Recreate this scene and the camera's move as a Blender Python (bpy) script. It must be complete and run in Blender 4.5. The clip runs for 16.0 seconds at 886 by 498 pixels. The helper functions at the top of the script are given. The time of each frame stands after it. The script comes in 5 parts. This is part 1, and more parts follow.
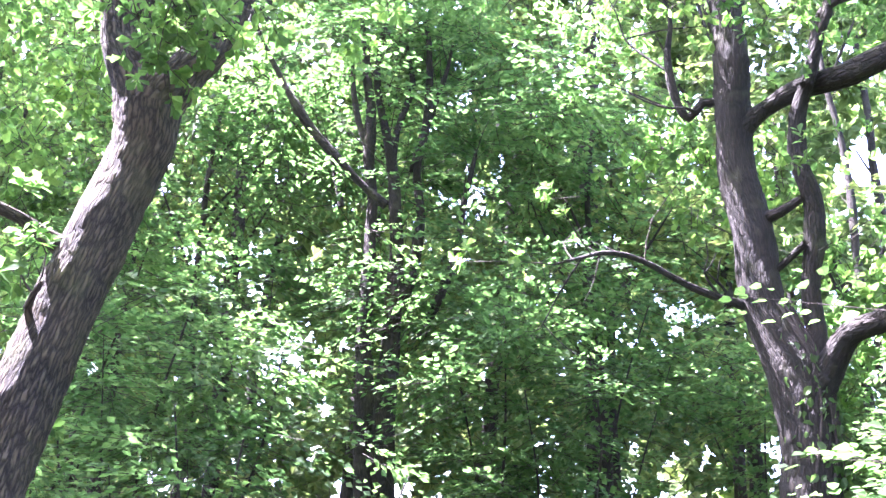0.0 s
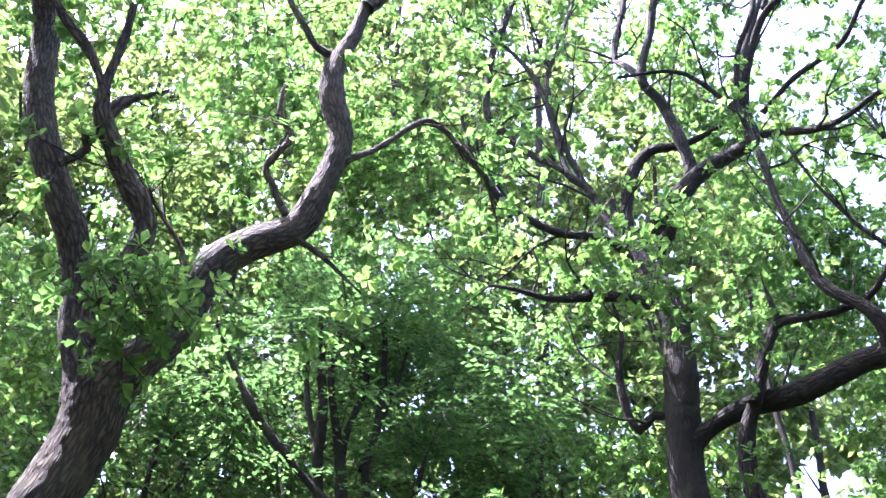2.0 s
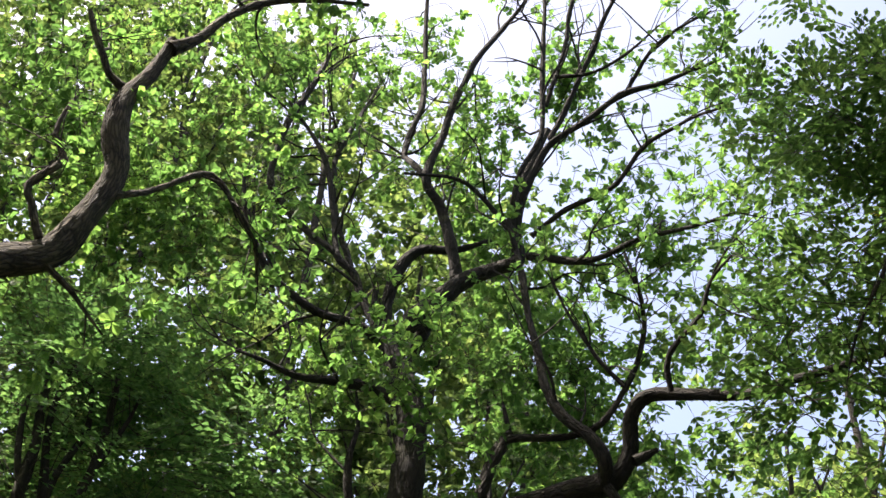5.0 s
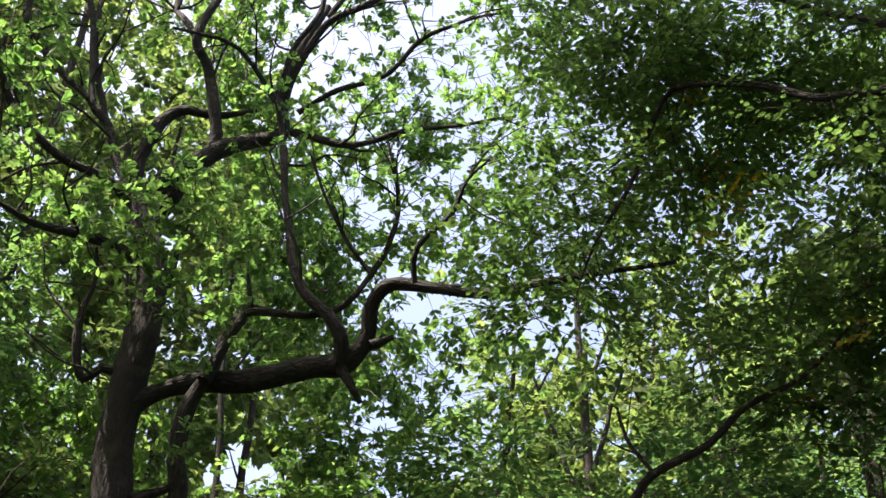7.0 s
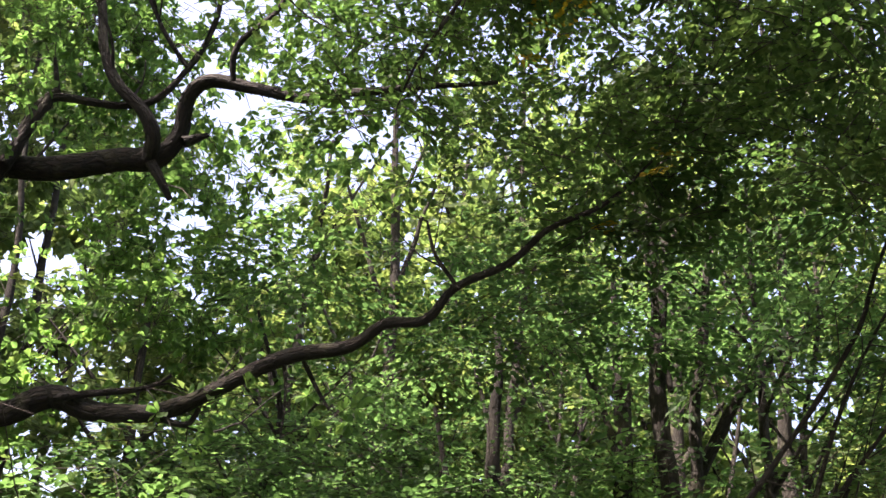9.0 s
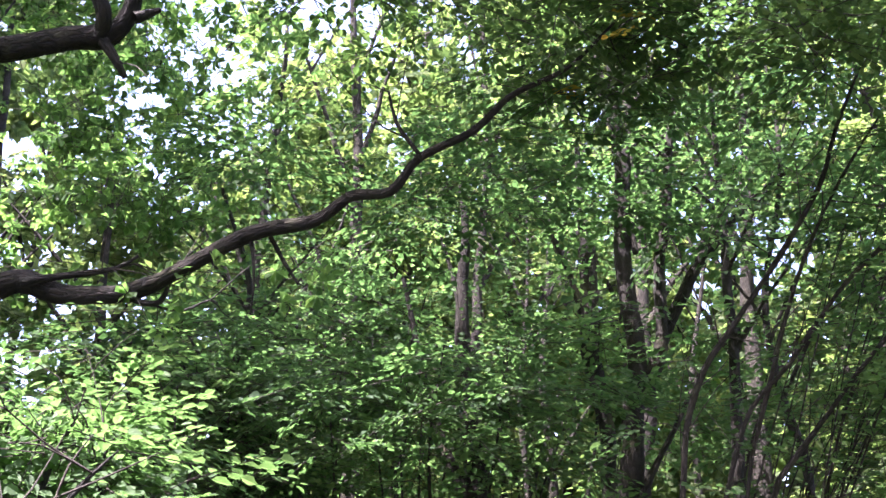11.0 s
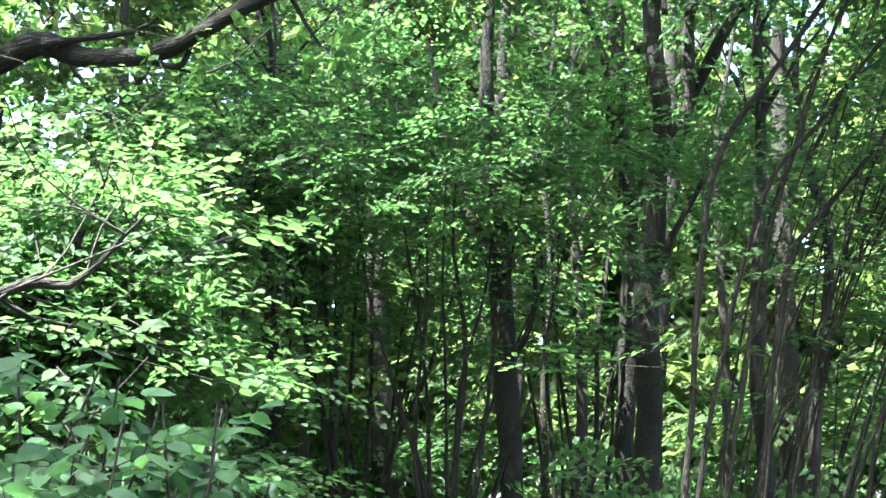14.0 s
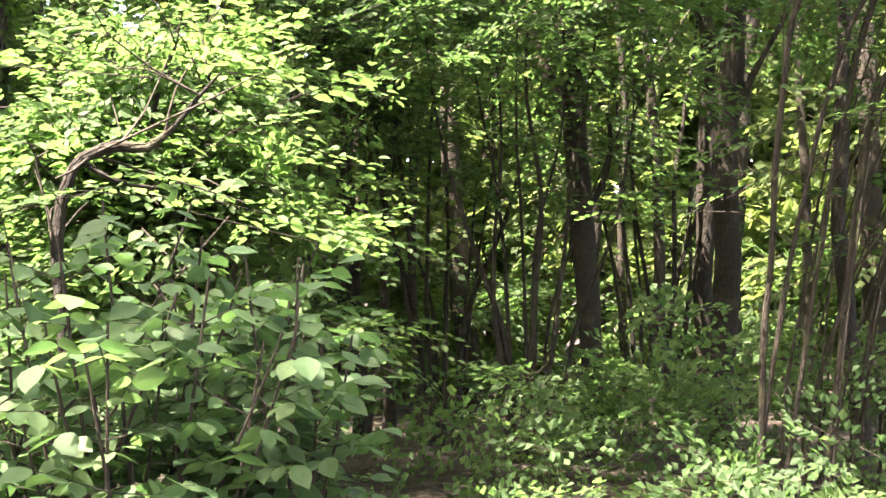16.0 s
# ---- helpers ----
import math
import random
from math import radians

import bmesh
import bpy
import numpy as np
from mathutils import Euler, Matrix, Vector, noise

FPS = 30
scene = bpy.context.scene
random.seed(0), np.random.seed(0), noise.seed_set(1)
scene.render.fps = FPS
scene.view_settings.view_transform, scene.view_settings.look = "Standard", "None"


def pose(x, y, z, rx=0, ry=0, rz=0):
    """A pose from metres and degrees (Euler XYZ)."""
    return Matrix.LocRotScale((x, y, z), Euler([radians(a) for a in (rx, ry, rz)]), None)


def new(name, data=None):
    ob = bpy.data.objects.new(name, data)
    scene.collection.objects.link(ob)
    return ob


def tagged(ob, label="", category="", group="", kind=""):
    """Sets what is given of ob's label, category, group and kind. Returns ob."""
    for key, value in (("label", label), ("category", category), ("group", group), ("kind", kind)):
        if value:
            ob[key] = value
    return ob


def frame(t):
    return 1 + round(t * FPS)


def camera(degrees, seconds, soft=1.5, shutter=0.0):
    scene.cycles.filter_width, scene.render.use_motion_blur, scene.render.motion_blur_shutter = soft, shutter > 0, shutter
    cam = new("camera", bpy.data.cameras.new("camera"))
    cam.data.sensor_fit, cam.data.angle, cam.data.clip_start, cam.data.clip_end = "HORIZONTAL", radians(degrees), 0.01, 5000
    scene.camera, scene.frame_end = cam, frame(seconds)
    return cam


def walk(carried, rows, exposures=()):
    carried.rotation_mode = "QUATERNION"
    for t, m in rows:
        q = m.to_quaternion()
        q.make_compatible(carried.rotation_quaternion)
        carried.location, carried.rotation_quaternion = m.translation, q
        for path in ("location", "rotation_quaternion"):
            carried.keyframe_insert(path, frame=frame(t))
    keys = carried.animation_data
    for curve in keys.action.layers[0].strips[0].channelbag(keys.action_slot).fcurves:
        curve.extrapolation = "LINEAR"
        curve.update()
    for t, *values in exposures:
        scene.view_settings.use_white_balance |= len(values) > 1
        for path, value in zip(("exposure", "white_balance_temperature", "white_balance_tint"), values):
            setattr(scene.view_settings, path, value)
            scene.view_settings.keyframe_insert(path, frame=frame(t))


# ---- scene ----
# The camera stands in one spot at eye height and turns: up, to the right, and down again.
EYE = 1.6
cam = camera(42.8, 16.0, soft=1.5, shutter=0.0)
TURNS = [
    (0.0, -0.00, 21.26, 3.86),
    (0.5, -0.91, 26.95, 3.80),
    (1.0, -1.22, 31.19, 4.90),
    (1.5, -1.21, 34.92, 5.79),
    (2.0, -1.20, 36.60, 6.05),
    (2.5, -1.50, 38.58, 7.12),
    (3.0, -2.52, 40.73, 8.01),
    (3.2, -3.07, 41.47, 8.37),
    (5.3, -18.98, 41.90, 7.92),
    (5.5, -21.05, 41.40, 7.87),
    (6.0, -25.29, 40.20, 7.14),
    (6.5, -29.25, 39.23, 5.37),
    (7.0, -32.55, 37.47, 4.89),
    (7.5, -36.24, 35.36, 4.52),
    (8.0, -40.34, 31.57, 4.17),
    (8.5, -43.42, 29.94, 2.35),
    (8.7, -44.00, 29.43, 2.74),
    (10.8, -46.55, 22.71, 0.19),
    (11.0, -46.43, 21.92, -0.09),
    (11.5, -46.18, 19.15, -0.63),
    (12.0, -46.02, 17.54, -0.20),
    (12.5, -45.84, 16.01, -0.41),
    (13.0, -45.52, 14.53, -0.52),
    (13.5, -44.96, 12.57, -0.59),
    (14.0, -45.18, 9.96, 0.24),
    (14.5, -44.71, 8.00, 0.00),
    (15.0, -43.08, 5.96, -0.32),
    (15.5, -41.89, 3.75, -1.43),
    (16.0, -41.32, 2.50, -1.07),
]
walk(cam, [(t, pose(0, 0, EYE, 90 + pitch, 0, yaw) @ pose(0, 0, 0, 0, 0, lean)) for t, yaw, pitch, lean in TURNS],
     exposures=[(0.0, 4.58, 5600, 42), (1.0, 4.1, 5550, 41), (2.0, 3.15, 5550, 36), (3.2, 2.2, 5800, 29), (5.3, 1.56, 7000, 16),
                (8.7, 2.05, 7000, 26), (10.8, 2.85, 6000, 37), (13.0, 3.48, 5900, 23), (14.5, 3.6, 5600, 4), (14.8, 3.7, 6800, 16), (16.0, 3.68, 7500, 25)])

# ---- light ----
SUN_BEARING, SUN_HEIGHT = -78.0, 64.0
world = bpy.data.worlds.new("sky")
scene.world = world
world.use_nodes = True
sky = world.node_tree.nodes.new("ShaderNodeTexSky")
sky.sky_type, sky.sun_disc = "NISHITA", False
sky.sun_elevation, sky.sun_rotation = radians(SUN_HEIGHT), radians(SUN_BEARING)
sky.air_density, sky.dust_density, sky.ozone_density = 1.0, 5.0, 0.6
back = world.node_tree.nodes["Background"]
back.inputs["Strength"].default_value = 0.15
world.node_tree.links.new(sky.outputs["Color"], back.inputs["Color"])
sun_data = bpy.data.lights.new("sun", "SUN")
sun_data.energy, sun_data.angle, sun_data.color = 5.0, radians(0.53), (1.0, 0.95, 0.86)
sun = new("sun", sun_data)
sun.rotation_euler = (radians(90 - SUN_HEIGHT), 0, radians(180 - SUN_BEARING))

# ---- materials ----


def nodes_of(name):
    m = bpy.data.materials.new(name)
    m.use_nodes = True
    n = m.node_tree.nodes
    return m, n, m.node_tree.links, n["Principled BSDF"]


def ramp(n, stops):
    r = n.new("ShaderNodeValToRGB")
    e = r.color_ramp.elements
    e[0].position, e[0].color = stops[0][0], (*stops[0][1], 1)
    e[1].position, e[1].color = stops[-1][0], (*stops[-1][1], 1)
    for p, c in stops[1:-1]:
        e.new(p).color = (*c, 1)
    return r


def leaf_material(name, dark, mid, light, glow, through_share=0.5, rough=0.58):
    """Leaf: a waxy face that reflects, and a blade that lets light through; colour shifts from leaf to leaf and from spray to spray."""
    m, n, l, p = nodes_of(name)
    geo = n.new("ShaderNodeNewGeometry")
    tc = n.new("ShaderNodeTexCoord")
    big = n.new("ShaderNodeTexNoise")
    big.inputs["Scale"].default_value = 0.7
    big.inputs["Detail"].default_value = 2.0
    l.new(tc.outputs["Object"], big.inputs["Vector"])
    add = n.new("ShaderNodeMath")
    add.operation = "MULTIPLY_ADD"
    add.inputs[1].default_value = 0.55
    l.new(geo.outputs["Random Per Island"], add.inputs[0])
    off = n.new("ShaderNodeMath")
    off.operation = "MULTIPLY_ADD"
    off.inputs[1].default_value, off.inputs[2].default_value = 1.2, -0.38
    l.new(big.outputs["Fac"], off.inputs[0])
    l.new(off.outputs[0], add.inputs[2])
    col = ramp(n, [(0.08, dark), (0.5, mid), (0.92, light)])
    l.new(add.outputs[0], col.inputs["Fac"])
    fine = n.new("ShaderNodeTexNoise")
    fine.inputs["Scale"].default_value = 45.0
    l.new(tc.outputs["Object"], fine.inputs["Vector"])
    vein = n.new("ShaderNodeMixRGB")
    vein.blend_type = "MULTIPLY"
    vein.inputs["Fac"].default_value = 0.5
    fr = ramp(n, [(0.3, (0.72, 0.72, 0.72)), (0.7, (1.15, 1.15, 1.1))])
    l.new(fine.outputs["Fac"], fr.inputs["Fac"])
    l.new(col.outputs["Color"], vein.inputs["Color1"])
    l.new(fr.outputs["Color"], vein.inputs["Color2"])
    l.new(vein.outputs["Color"], p.inputs["Base Color"])
    p.inputs["Roughness"].default_value = rough
    p.inputs["Specular IOR Level"].default_value = 0.22
    tr = n.new("ShaderNodeBsdfTranslucent")
    gl = n.new("ShaderNodeMixRGB")
    gl.blend_type = "MULTIPLY"
    gl.inputs["Fac"].default_value = 1.0
    gl.inputs["Color2"].default_value = (*glow, 1)
    l.new(vein.outputs["Color"], gl.inputs["Color1"])
    l.new(gl.outputs["Color"], tr.inputs["Color"])
    mix = n.new("ShaderNodeMixShader")
    mix.inputs["Fac"].default_value = through_share
    l.new(p.outputs["BSDF"], mix.inputs[1])
    l.new(tr.outputs["BSDF"], mix.inputs[2])
    l.new(mix.outputs["Shader"], n["Material Output"].inputs["Surface"])
    return m


def bark_material(name, dark, light, scale=1.0, moss=0.0, depth=0.03):
    """Bark: ridges that run along the stem (UV: metres round and along), blotches of lichen and moss."""
    m, n, l, p = nodes_of(name)
    uv = n.new("ShaderNodeUVMap")
    tc = n.new("ShaderNodeTexCoord")
    mp = n.new("ShaderNodeMapping")
    mp.inputs["Scale"].default_value = (30 * scale, 6.5 * scale, 1)
    l.new(uv.outputs["UV"], mp.inputs["Vector"])
    ridge = n.new("ShaderNodeTexVoronoi")
    ridge.feature = "DISTANCE_TO_EDGE"
    ridge.inputs["Scale"].default_value = 1.0
    warp = n.new("ShaderNodeTexNoise")
    warp.inputs["Scale"].default_value, warp.inputs["Detail"].default_value = 2.0, 4.0
    l.new(mp.outputs["Vector"], warp.inputs["Vector"])
    wm = n.new("ShaderNodeVectorMath")
    wm.operation = "MULTIPLY_ADD"
    wm.inputs[1].default_value = (0.9, 0.9, 0.9)
    l.new(warp.outputs["Color"], wm.inputs[0])
    l.new(mp.outputs["Vector"], wm.inputs[2])
    l.new(wm.outputs["Vector"], ridge.inputs["Vector"])
    stain = n.new("ShaderNodeTexNoise")
    stain.inputs["Scale"].default_value, stain.inputs["Detail"].default_value = 2.2, 6.0
    l.new(tc.outputs["Object"], stain.inputs["Vector"])
    hr = ramp(n, [(0.0, (0, 0, 0)), (0.28, (1, 1, 1))])
    l.new(ridge.outputs["Distance"], hr.inputs["Fac"])
    mixf = n.new("ShaderNodeMath")
    mixf.operation = "MULTIPLY_ADD"
    mixf.inputs[1].default_value = 0.72
    l.new(hr.outputs["Color"], mixf.inputs[0])
    st = n.new("ShaderNodeMath")
    st.operation = "MULTIPLY_ADD"
    st.inputs[1].default_value, st.inputs[2].default_value = 1.2, -0.45
    l.new(stain.outputs["Fac"], st.inputs[0])
    l.new(st.outputs[0], mixf.inputs[2])
    cr = ramp(n, [(0.05, dark), (0.5, tuple((a + b) / 2 for a, b in zip(dark, light))), (0.95, light)])
    l.new(mixf.outputs[0], cr.inputs["Fac"])
    mossn = n.new("ShaderNodeTexNoise")
    mossn.inputs["Scale"].default_value, mossn.inputs["Detail"].default_value = 3.1, 5.0
    l.new(tc.outputs["Object"], mossn.inputs["Vector"])
    mr = ramp(n, [(0.62 - 0.12 * moss, (0, 0, 0)), (0.72, (1, 1, 1))])
    l.new(mossn.outputs["Fac"], mr.inputs["Fac"])
    mm = n.new("ShaderNodeMixRGB")
    mm.inputs["Color2"].default_value = (0.16, 0.17, 0.07, 1)
    ms = n.new("ShaderNodeMath")
    ms.operation = "MULTIPLY"
    ms.inputs[1].default_value = 0.8 * moss
    l.new(mr.outputs["Color"], ms.inputs[0])
    l.new(ms.outputs[0], mm.inputs["Fac"])
    l.new(cr.outputs["Color"], mm.inputs["Color1"])
    l.new(mm.outputs["Color"], p.inputs["Base Color"])
    p.inputs["Roughness"].default_value = 0.9
    bump = n.new("ShaderNodeBump")
    bump.inputs["Strength"].default_value, bump.inputs["Distance"].default_value = 1.0, depth
    l.new(mixf.outputs[0], bump.inputs["Height"])
    l.new(bump.outputs["Normal"], p.inputs["Normal"])
    return m


def soil_material():
    m, n, l, p = nodes_of("woodland_soil")
    tc = n.new("ShaderNodeTexCoord")
    a = n.new("ShaderNodeTexNoise")
    a.inputs["Scale"].default_value, a.inputs["Detail"].default_value = 0.6, 8.0
    b = n.new("ShaderNodeTexVoronoi")
    b.inputs["Scale"].default_value = 14.0
    l.new(tc.outputs["Object"], a.inputs["Vector"])
    l.new(tc.outputs["Object"], b.inputs["Vector"])
    r1 = ramp(n, [(0.3, (0.018, 0.024, 0.01)), (0.5, (0.028, 0.022, 0.015)), (0.75, (0.05, 0.037, 0.025))])
    r2 = ramp(n, [(0.0, (1.3, 1.2, 1.1)), (0.8, (0.5, 0.5, 0.5))])
    l.new(a.outputs["Fac"], r1.inputs["Fac"])
    l.new(b.outputs["Distance"], r2.inputs["Fac"])
    mx = n.new("ShaderNodeMixRGB")
    mx.blend_type = "MULTIPLY"
    mx.inputs["Fac"].default_value = 1.0
    l.new(r1.outputs["Color"], mx.inputs["Color1"])
    l.new(r2.outputs["Color"], mx.inputs["Color2"])
    l.new(mx.outputs["Color"], p.inputs["Base Color"])
    p.inputs["Roughness"].default_value = 0.95
    bp = n.new("ShaderNodeBump")
    bp.inputs["Distance"].default_value = 0.05
    l.new(b.outputs["Distance"], bp.inputs["Height"])
    l.new(bp.outputs["Normal"], p.inputs["Normal"])
    return m


OAK_LEAF = leaf_material("oak_leaf", (0.029, 0.062, 0.023), (0.06, 0.12, 0.044), (0.115, 0.185, 0.06), (2.75, 2.85, 1.75), 0.64)
HAZEL_LEAF = leaf_material("hazel_leaf", (0.025, 0.056, 0.022), (0.05, 0.102, 0.04), (0.092, 0.152, 0.06), (2.5, 2.65, 1.8), 0.52)
YOUNG_LEAF = leaf_material("young_leaf", (0.04, 0.08, 0.03), (0.067, 0.126, 0.049), (0.1, 0.166, 0.07), (2.15, 2.35, 1.5), 0.5)
SHADE_LEAF = leaf_material("shade_leaf", (0.028, 0.057, 0.022), (0.056, 0.101, 0.037), (0.097, 0.146, 0.054), (2.25, 2.5, 1.5), 0.52)
FAR_LEAF = leaf_material("far_leaf", (0.036, 0.066, 0.023), (0.07, 0.115, 0.042), (0.135, 0.175, 0.068), (2.4, 2.4, 1.6), 0.52, 0.65)
ELDER_LEAF = leaf_material("elder_leaf", (0.045, 0.095, 0.048), (0.066, 0.13, 0.062), (0.1, 0.17, 0.078), (1.7, 2.0, 1.2), 0.4, 0.55)
YELLOW_LEAF = leaf_material("turning_leaf", (0.16, 0.15, 0.02), (0.3, 0.25, 0.03), (0.42, 0.27, 0.04), (1.6, 1.5, 0.7), 0.5)
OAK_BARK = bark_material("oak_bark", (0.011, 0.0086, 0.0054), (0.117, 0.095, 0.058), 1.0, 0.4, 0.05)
# bark with canopy shade painted in: a much darker copy of the oak bark
SHADED_BARK = bark_material("shaded_bark", (0.006, 0.0049, 0.0031), (0.025, 0.0203, 0.0128), 1.0, 0.25)
STEM_BARK = bark_material("young_stem_bark", (0.009, 0.0074, 0.005), (0.033, 0.028, 0.018), 1.6, 0.35, 0.012)
TWIG_BARK = bark_material("twig_bark", (0.018, 0.014, 0.011), (0.06, 0.048, 0.036), 3.0, 0.0, 0.004)
SOIL = soil_material()

# ---- building blocks ----


def spot(bearing, distance, height=0.0):
    """A place by its bearing (degrees, clockwise from straight ahead) and distance from where the camera stands."""
    b = radians(bearing)
    return Vector((distance * math.sin(b), distance * math.cos(b), height))


def part(name, data, material, parent, label=""):
    data.materials.append(material)
    ob = new(name, data)
    ob.parent = parent
    ob.matrix_parent_inverse = parent.matrix_world.inverted()
    return tagged(ob, label)


def thing(name, place, label, category, group=""):
    ob = new(name)
    ob.location = place
    ob.empty_display_size = 0.2
    bpy.context.view_layer.update()
    return tagged(ob, label, category, group)


def curve_through(points, step):
    """A smooth line (Catmull-Rom) through (x, y, z, radius), as an array with a point every step metres."""
    p = np.array(points, float)
    p = np.vstack([2 * p[0] - p[1], p, 2 * p[-1] - p[-2]])
    out = []
    for i in range(1, len(p) - 2):
        n = max(2, int(np.linalg.norm(p[i + 1, :3] - p[i, :3]) / step))
        t = np.linspace(0, 1, n, endpoint=False)[:, None]
        a, b, c, d = p[i - 1], p[i], p[i + 1], p[i + 2]
        out.append(0.5 * (2 * b + (c - a) * t + (2 * a - 5 * b + 4 * c - d) * t ** 2 + (3 * b - a - 3 * c + d) * t ** 3))
    out.append(p[-2][None])
    q = np.vstack(out)
    q[:, 3] = np.maximum(q[:, 3], 0.002)
    return q


def tube_arrays(points, sides, step, rough=0.0, seed=0):
    """Vertices, quads and UVs (metres round, metres along) of a tapering round limb with a knobbly surface."""
    q = curve_through(points, step)
    rng = np.random.default_rng(seed)
    n = len(q)
    if rough:
        along = np.concatenate([[0], np.cumsum(np.linalg.norm(np.diff(q[:, :3], axis=0), axis=1))])
        thick = q[:, 3].max()
        calm = min(1.0, 0.07 / thick)
        knots = np.arange(0, along[-1] + 3.0, 0.3 + 2.5 * thick)
        inner = np.clip(np.minimum(along, along[-1] - along) / 0.3, 0, 1)
        for k in range(3):
            q[:, k] += np.interp(along, knots, rng.standard_normal(len(knots))) * inner * np.minimum(q[:, 3] * 0.34, 0.03)
        q[:, 3] *= 1 + 1.3 * rough * calm * np.interp(along, knots * 0.7, rng.standard_normal(len(knots)))
        for at in rng.uniform(0, along[-1], int(along[-1] * 0.8)):
            q[:, 3] *= 1 + calm * rng.uniform(0.1, 0.3) * np.exp(-((along - at) / (q[0, 3] * 0.7 + 0.02)) ** 2) * inner
    tan = np.gradient(q[:, :3], axis=0)
    tan /= np.linalg.norm(tan, axis=1)[:, None] + 1e-9
    ref = np.array([0.31, 0.95, 0.05]) if abs(tan[0, 1]) < 0.8 else np.array([1.0, 0.1, 0.0])
    u = np.empty((n, 3))
    for i in range(n):
        ref = ref - tan[i] * (ref @ tan[i])
        ref /= np.linalg.norm(ref) + 1e-9
        u[i] = ref
    w = np.cross(tan, u)
    ang = np.linspace(0, 2 * np.pi, sides, endpoint=False)
    along = np.concatenate([[0], np.cumsum(np.linalg.norm(np.diff(q[:, :3], axis=0), axis=1))])
    r = np.repeat(q[:, 3][:, None], sides, 1)
    if rough:
        ph = rng.uniform(0, 6.28, 6)
        r = r * (1 + rough * (0.5 * np.sin(2 * ang[None] + along[:, None] * 2.3 + ph[0]) + 0.4 * np.sin(3 * ang[None] - along[:, None] * 5.1 + ph[1])
                              + 0.35 * np.sin(along[:, None] * 9 + ph[2] + ang[None]) + 0.3 * np.sin(5 * ang[None] + 1.7 * np.sin(along[:, None] * 3 + ph[3]))))
        r = r * (1 + rough * 0.5 * rng.standard_normal((n, sides)))
    v = q[:, None, :3] + r[..., None] * (np.cos(ang)[None, :, None] * u[:, None] + np.sin(ang)[None, :, None] * w[:, None])
    i, j = np.meshgrid(np.arange(n - 1), np.arange(sides), indexing="ij")
    k = (j + 1) % sides
    f = np.stack([i * sides + j, i * sides + k, (i + 1) * sides + k, (i + 1) * sides + j], -1).reshape(-1, 4)
    girth = 2 * np.pi * q[:, 3].mean()
    uu = np.stack([j, j + 1, j + 1, j], -1) / sides * girth
    vv = np.stack([along[i], along[i], along[i + 1], along[i + 1]], -1)
    return v.reshape(-1, 3), f, np.stack([uu, vv], -1).reshape(-1, 2)


def mesh_of(name, verts, faces, uv=None, smooth=True):
    """A mesh from arrays; faces all have the same number of corners."""
    m = bpy.data.meshes.new(name)
    k = faces.shape[1]
    m.vertices.add(len(verts))
    m.vertices.foreach_set("co", np.ascontiguousarray(verts, np.float32).ravel())
    m.loops.add(faces.size)
    m.loops.foreach_set("vertex_index", np.ascontiguousarray(faces, np.int32).ravel())
    m.polygons.add(len(faces))
    m.polygons.foreach_set("loop_start", np.arange(0, faces.size, k, dtype=np.int32))
    m.polygons.foreach_set("loop_total", np.full(len(faces), k, np.int32))
    m.polygons.foreach_set("use_smooth", np.full(len(faces), smooth))
    if uv is not None:
        m.uv_layers.new(name="UVMap").data.foreach_set("uv", np.ascontiguousarray(uv, np.float32).ravel())
    m.update(calc_edges=True)
    m.validate()
    return m


def limb(tree, name, points, material, sides=10, step=0.12, rough=0.06, label=""):
    """One limb of a tree, as a part of its own."""
    v, f, uv = tube_arrays(points, sides, step, rough, int(abs(points[0][0]) * 977 + len(points)))
    return part(name, mesh_of(name, v, f, uv), material, tree, label)


def many_tubes(tree, name, lines, material, sides=4, step=0.15, label=""):
    """Thin twigs of one tree, joined."""
    V, Fs, U, base = [], [], [], 0
    for i, pts in enumerate(lines):
        v, f, uv = tube_arrays(pts, sides, step, 0.0, i)
        V.append(v), Fs.append(f + base), U.append(uv)
        base += len(v)
    ob = part(name, mesh_of(name, np.vstack(V), np.vstack(Fs), np.vstack(U)), material, tree, label)
    return tagged(ob, kind="stuff")


def unit(a):
    return a / (np.linalg.norm(a, axis=-1, keepdims=True) + 1e-9)


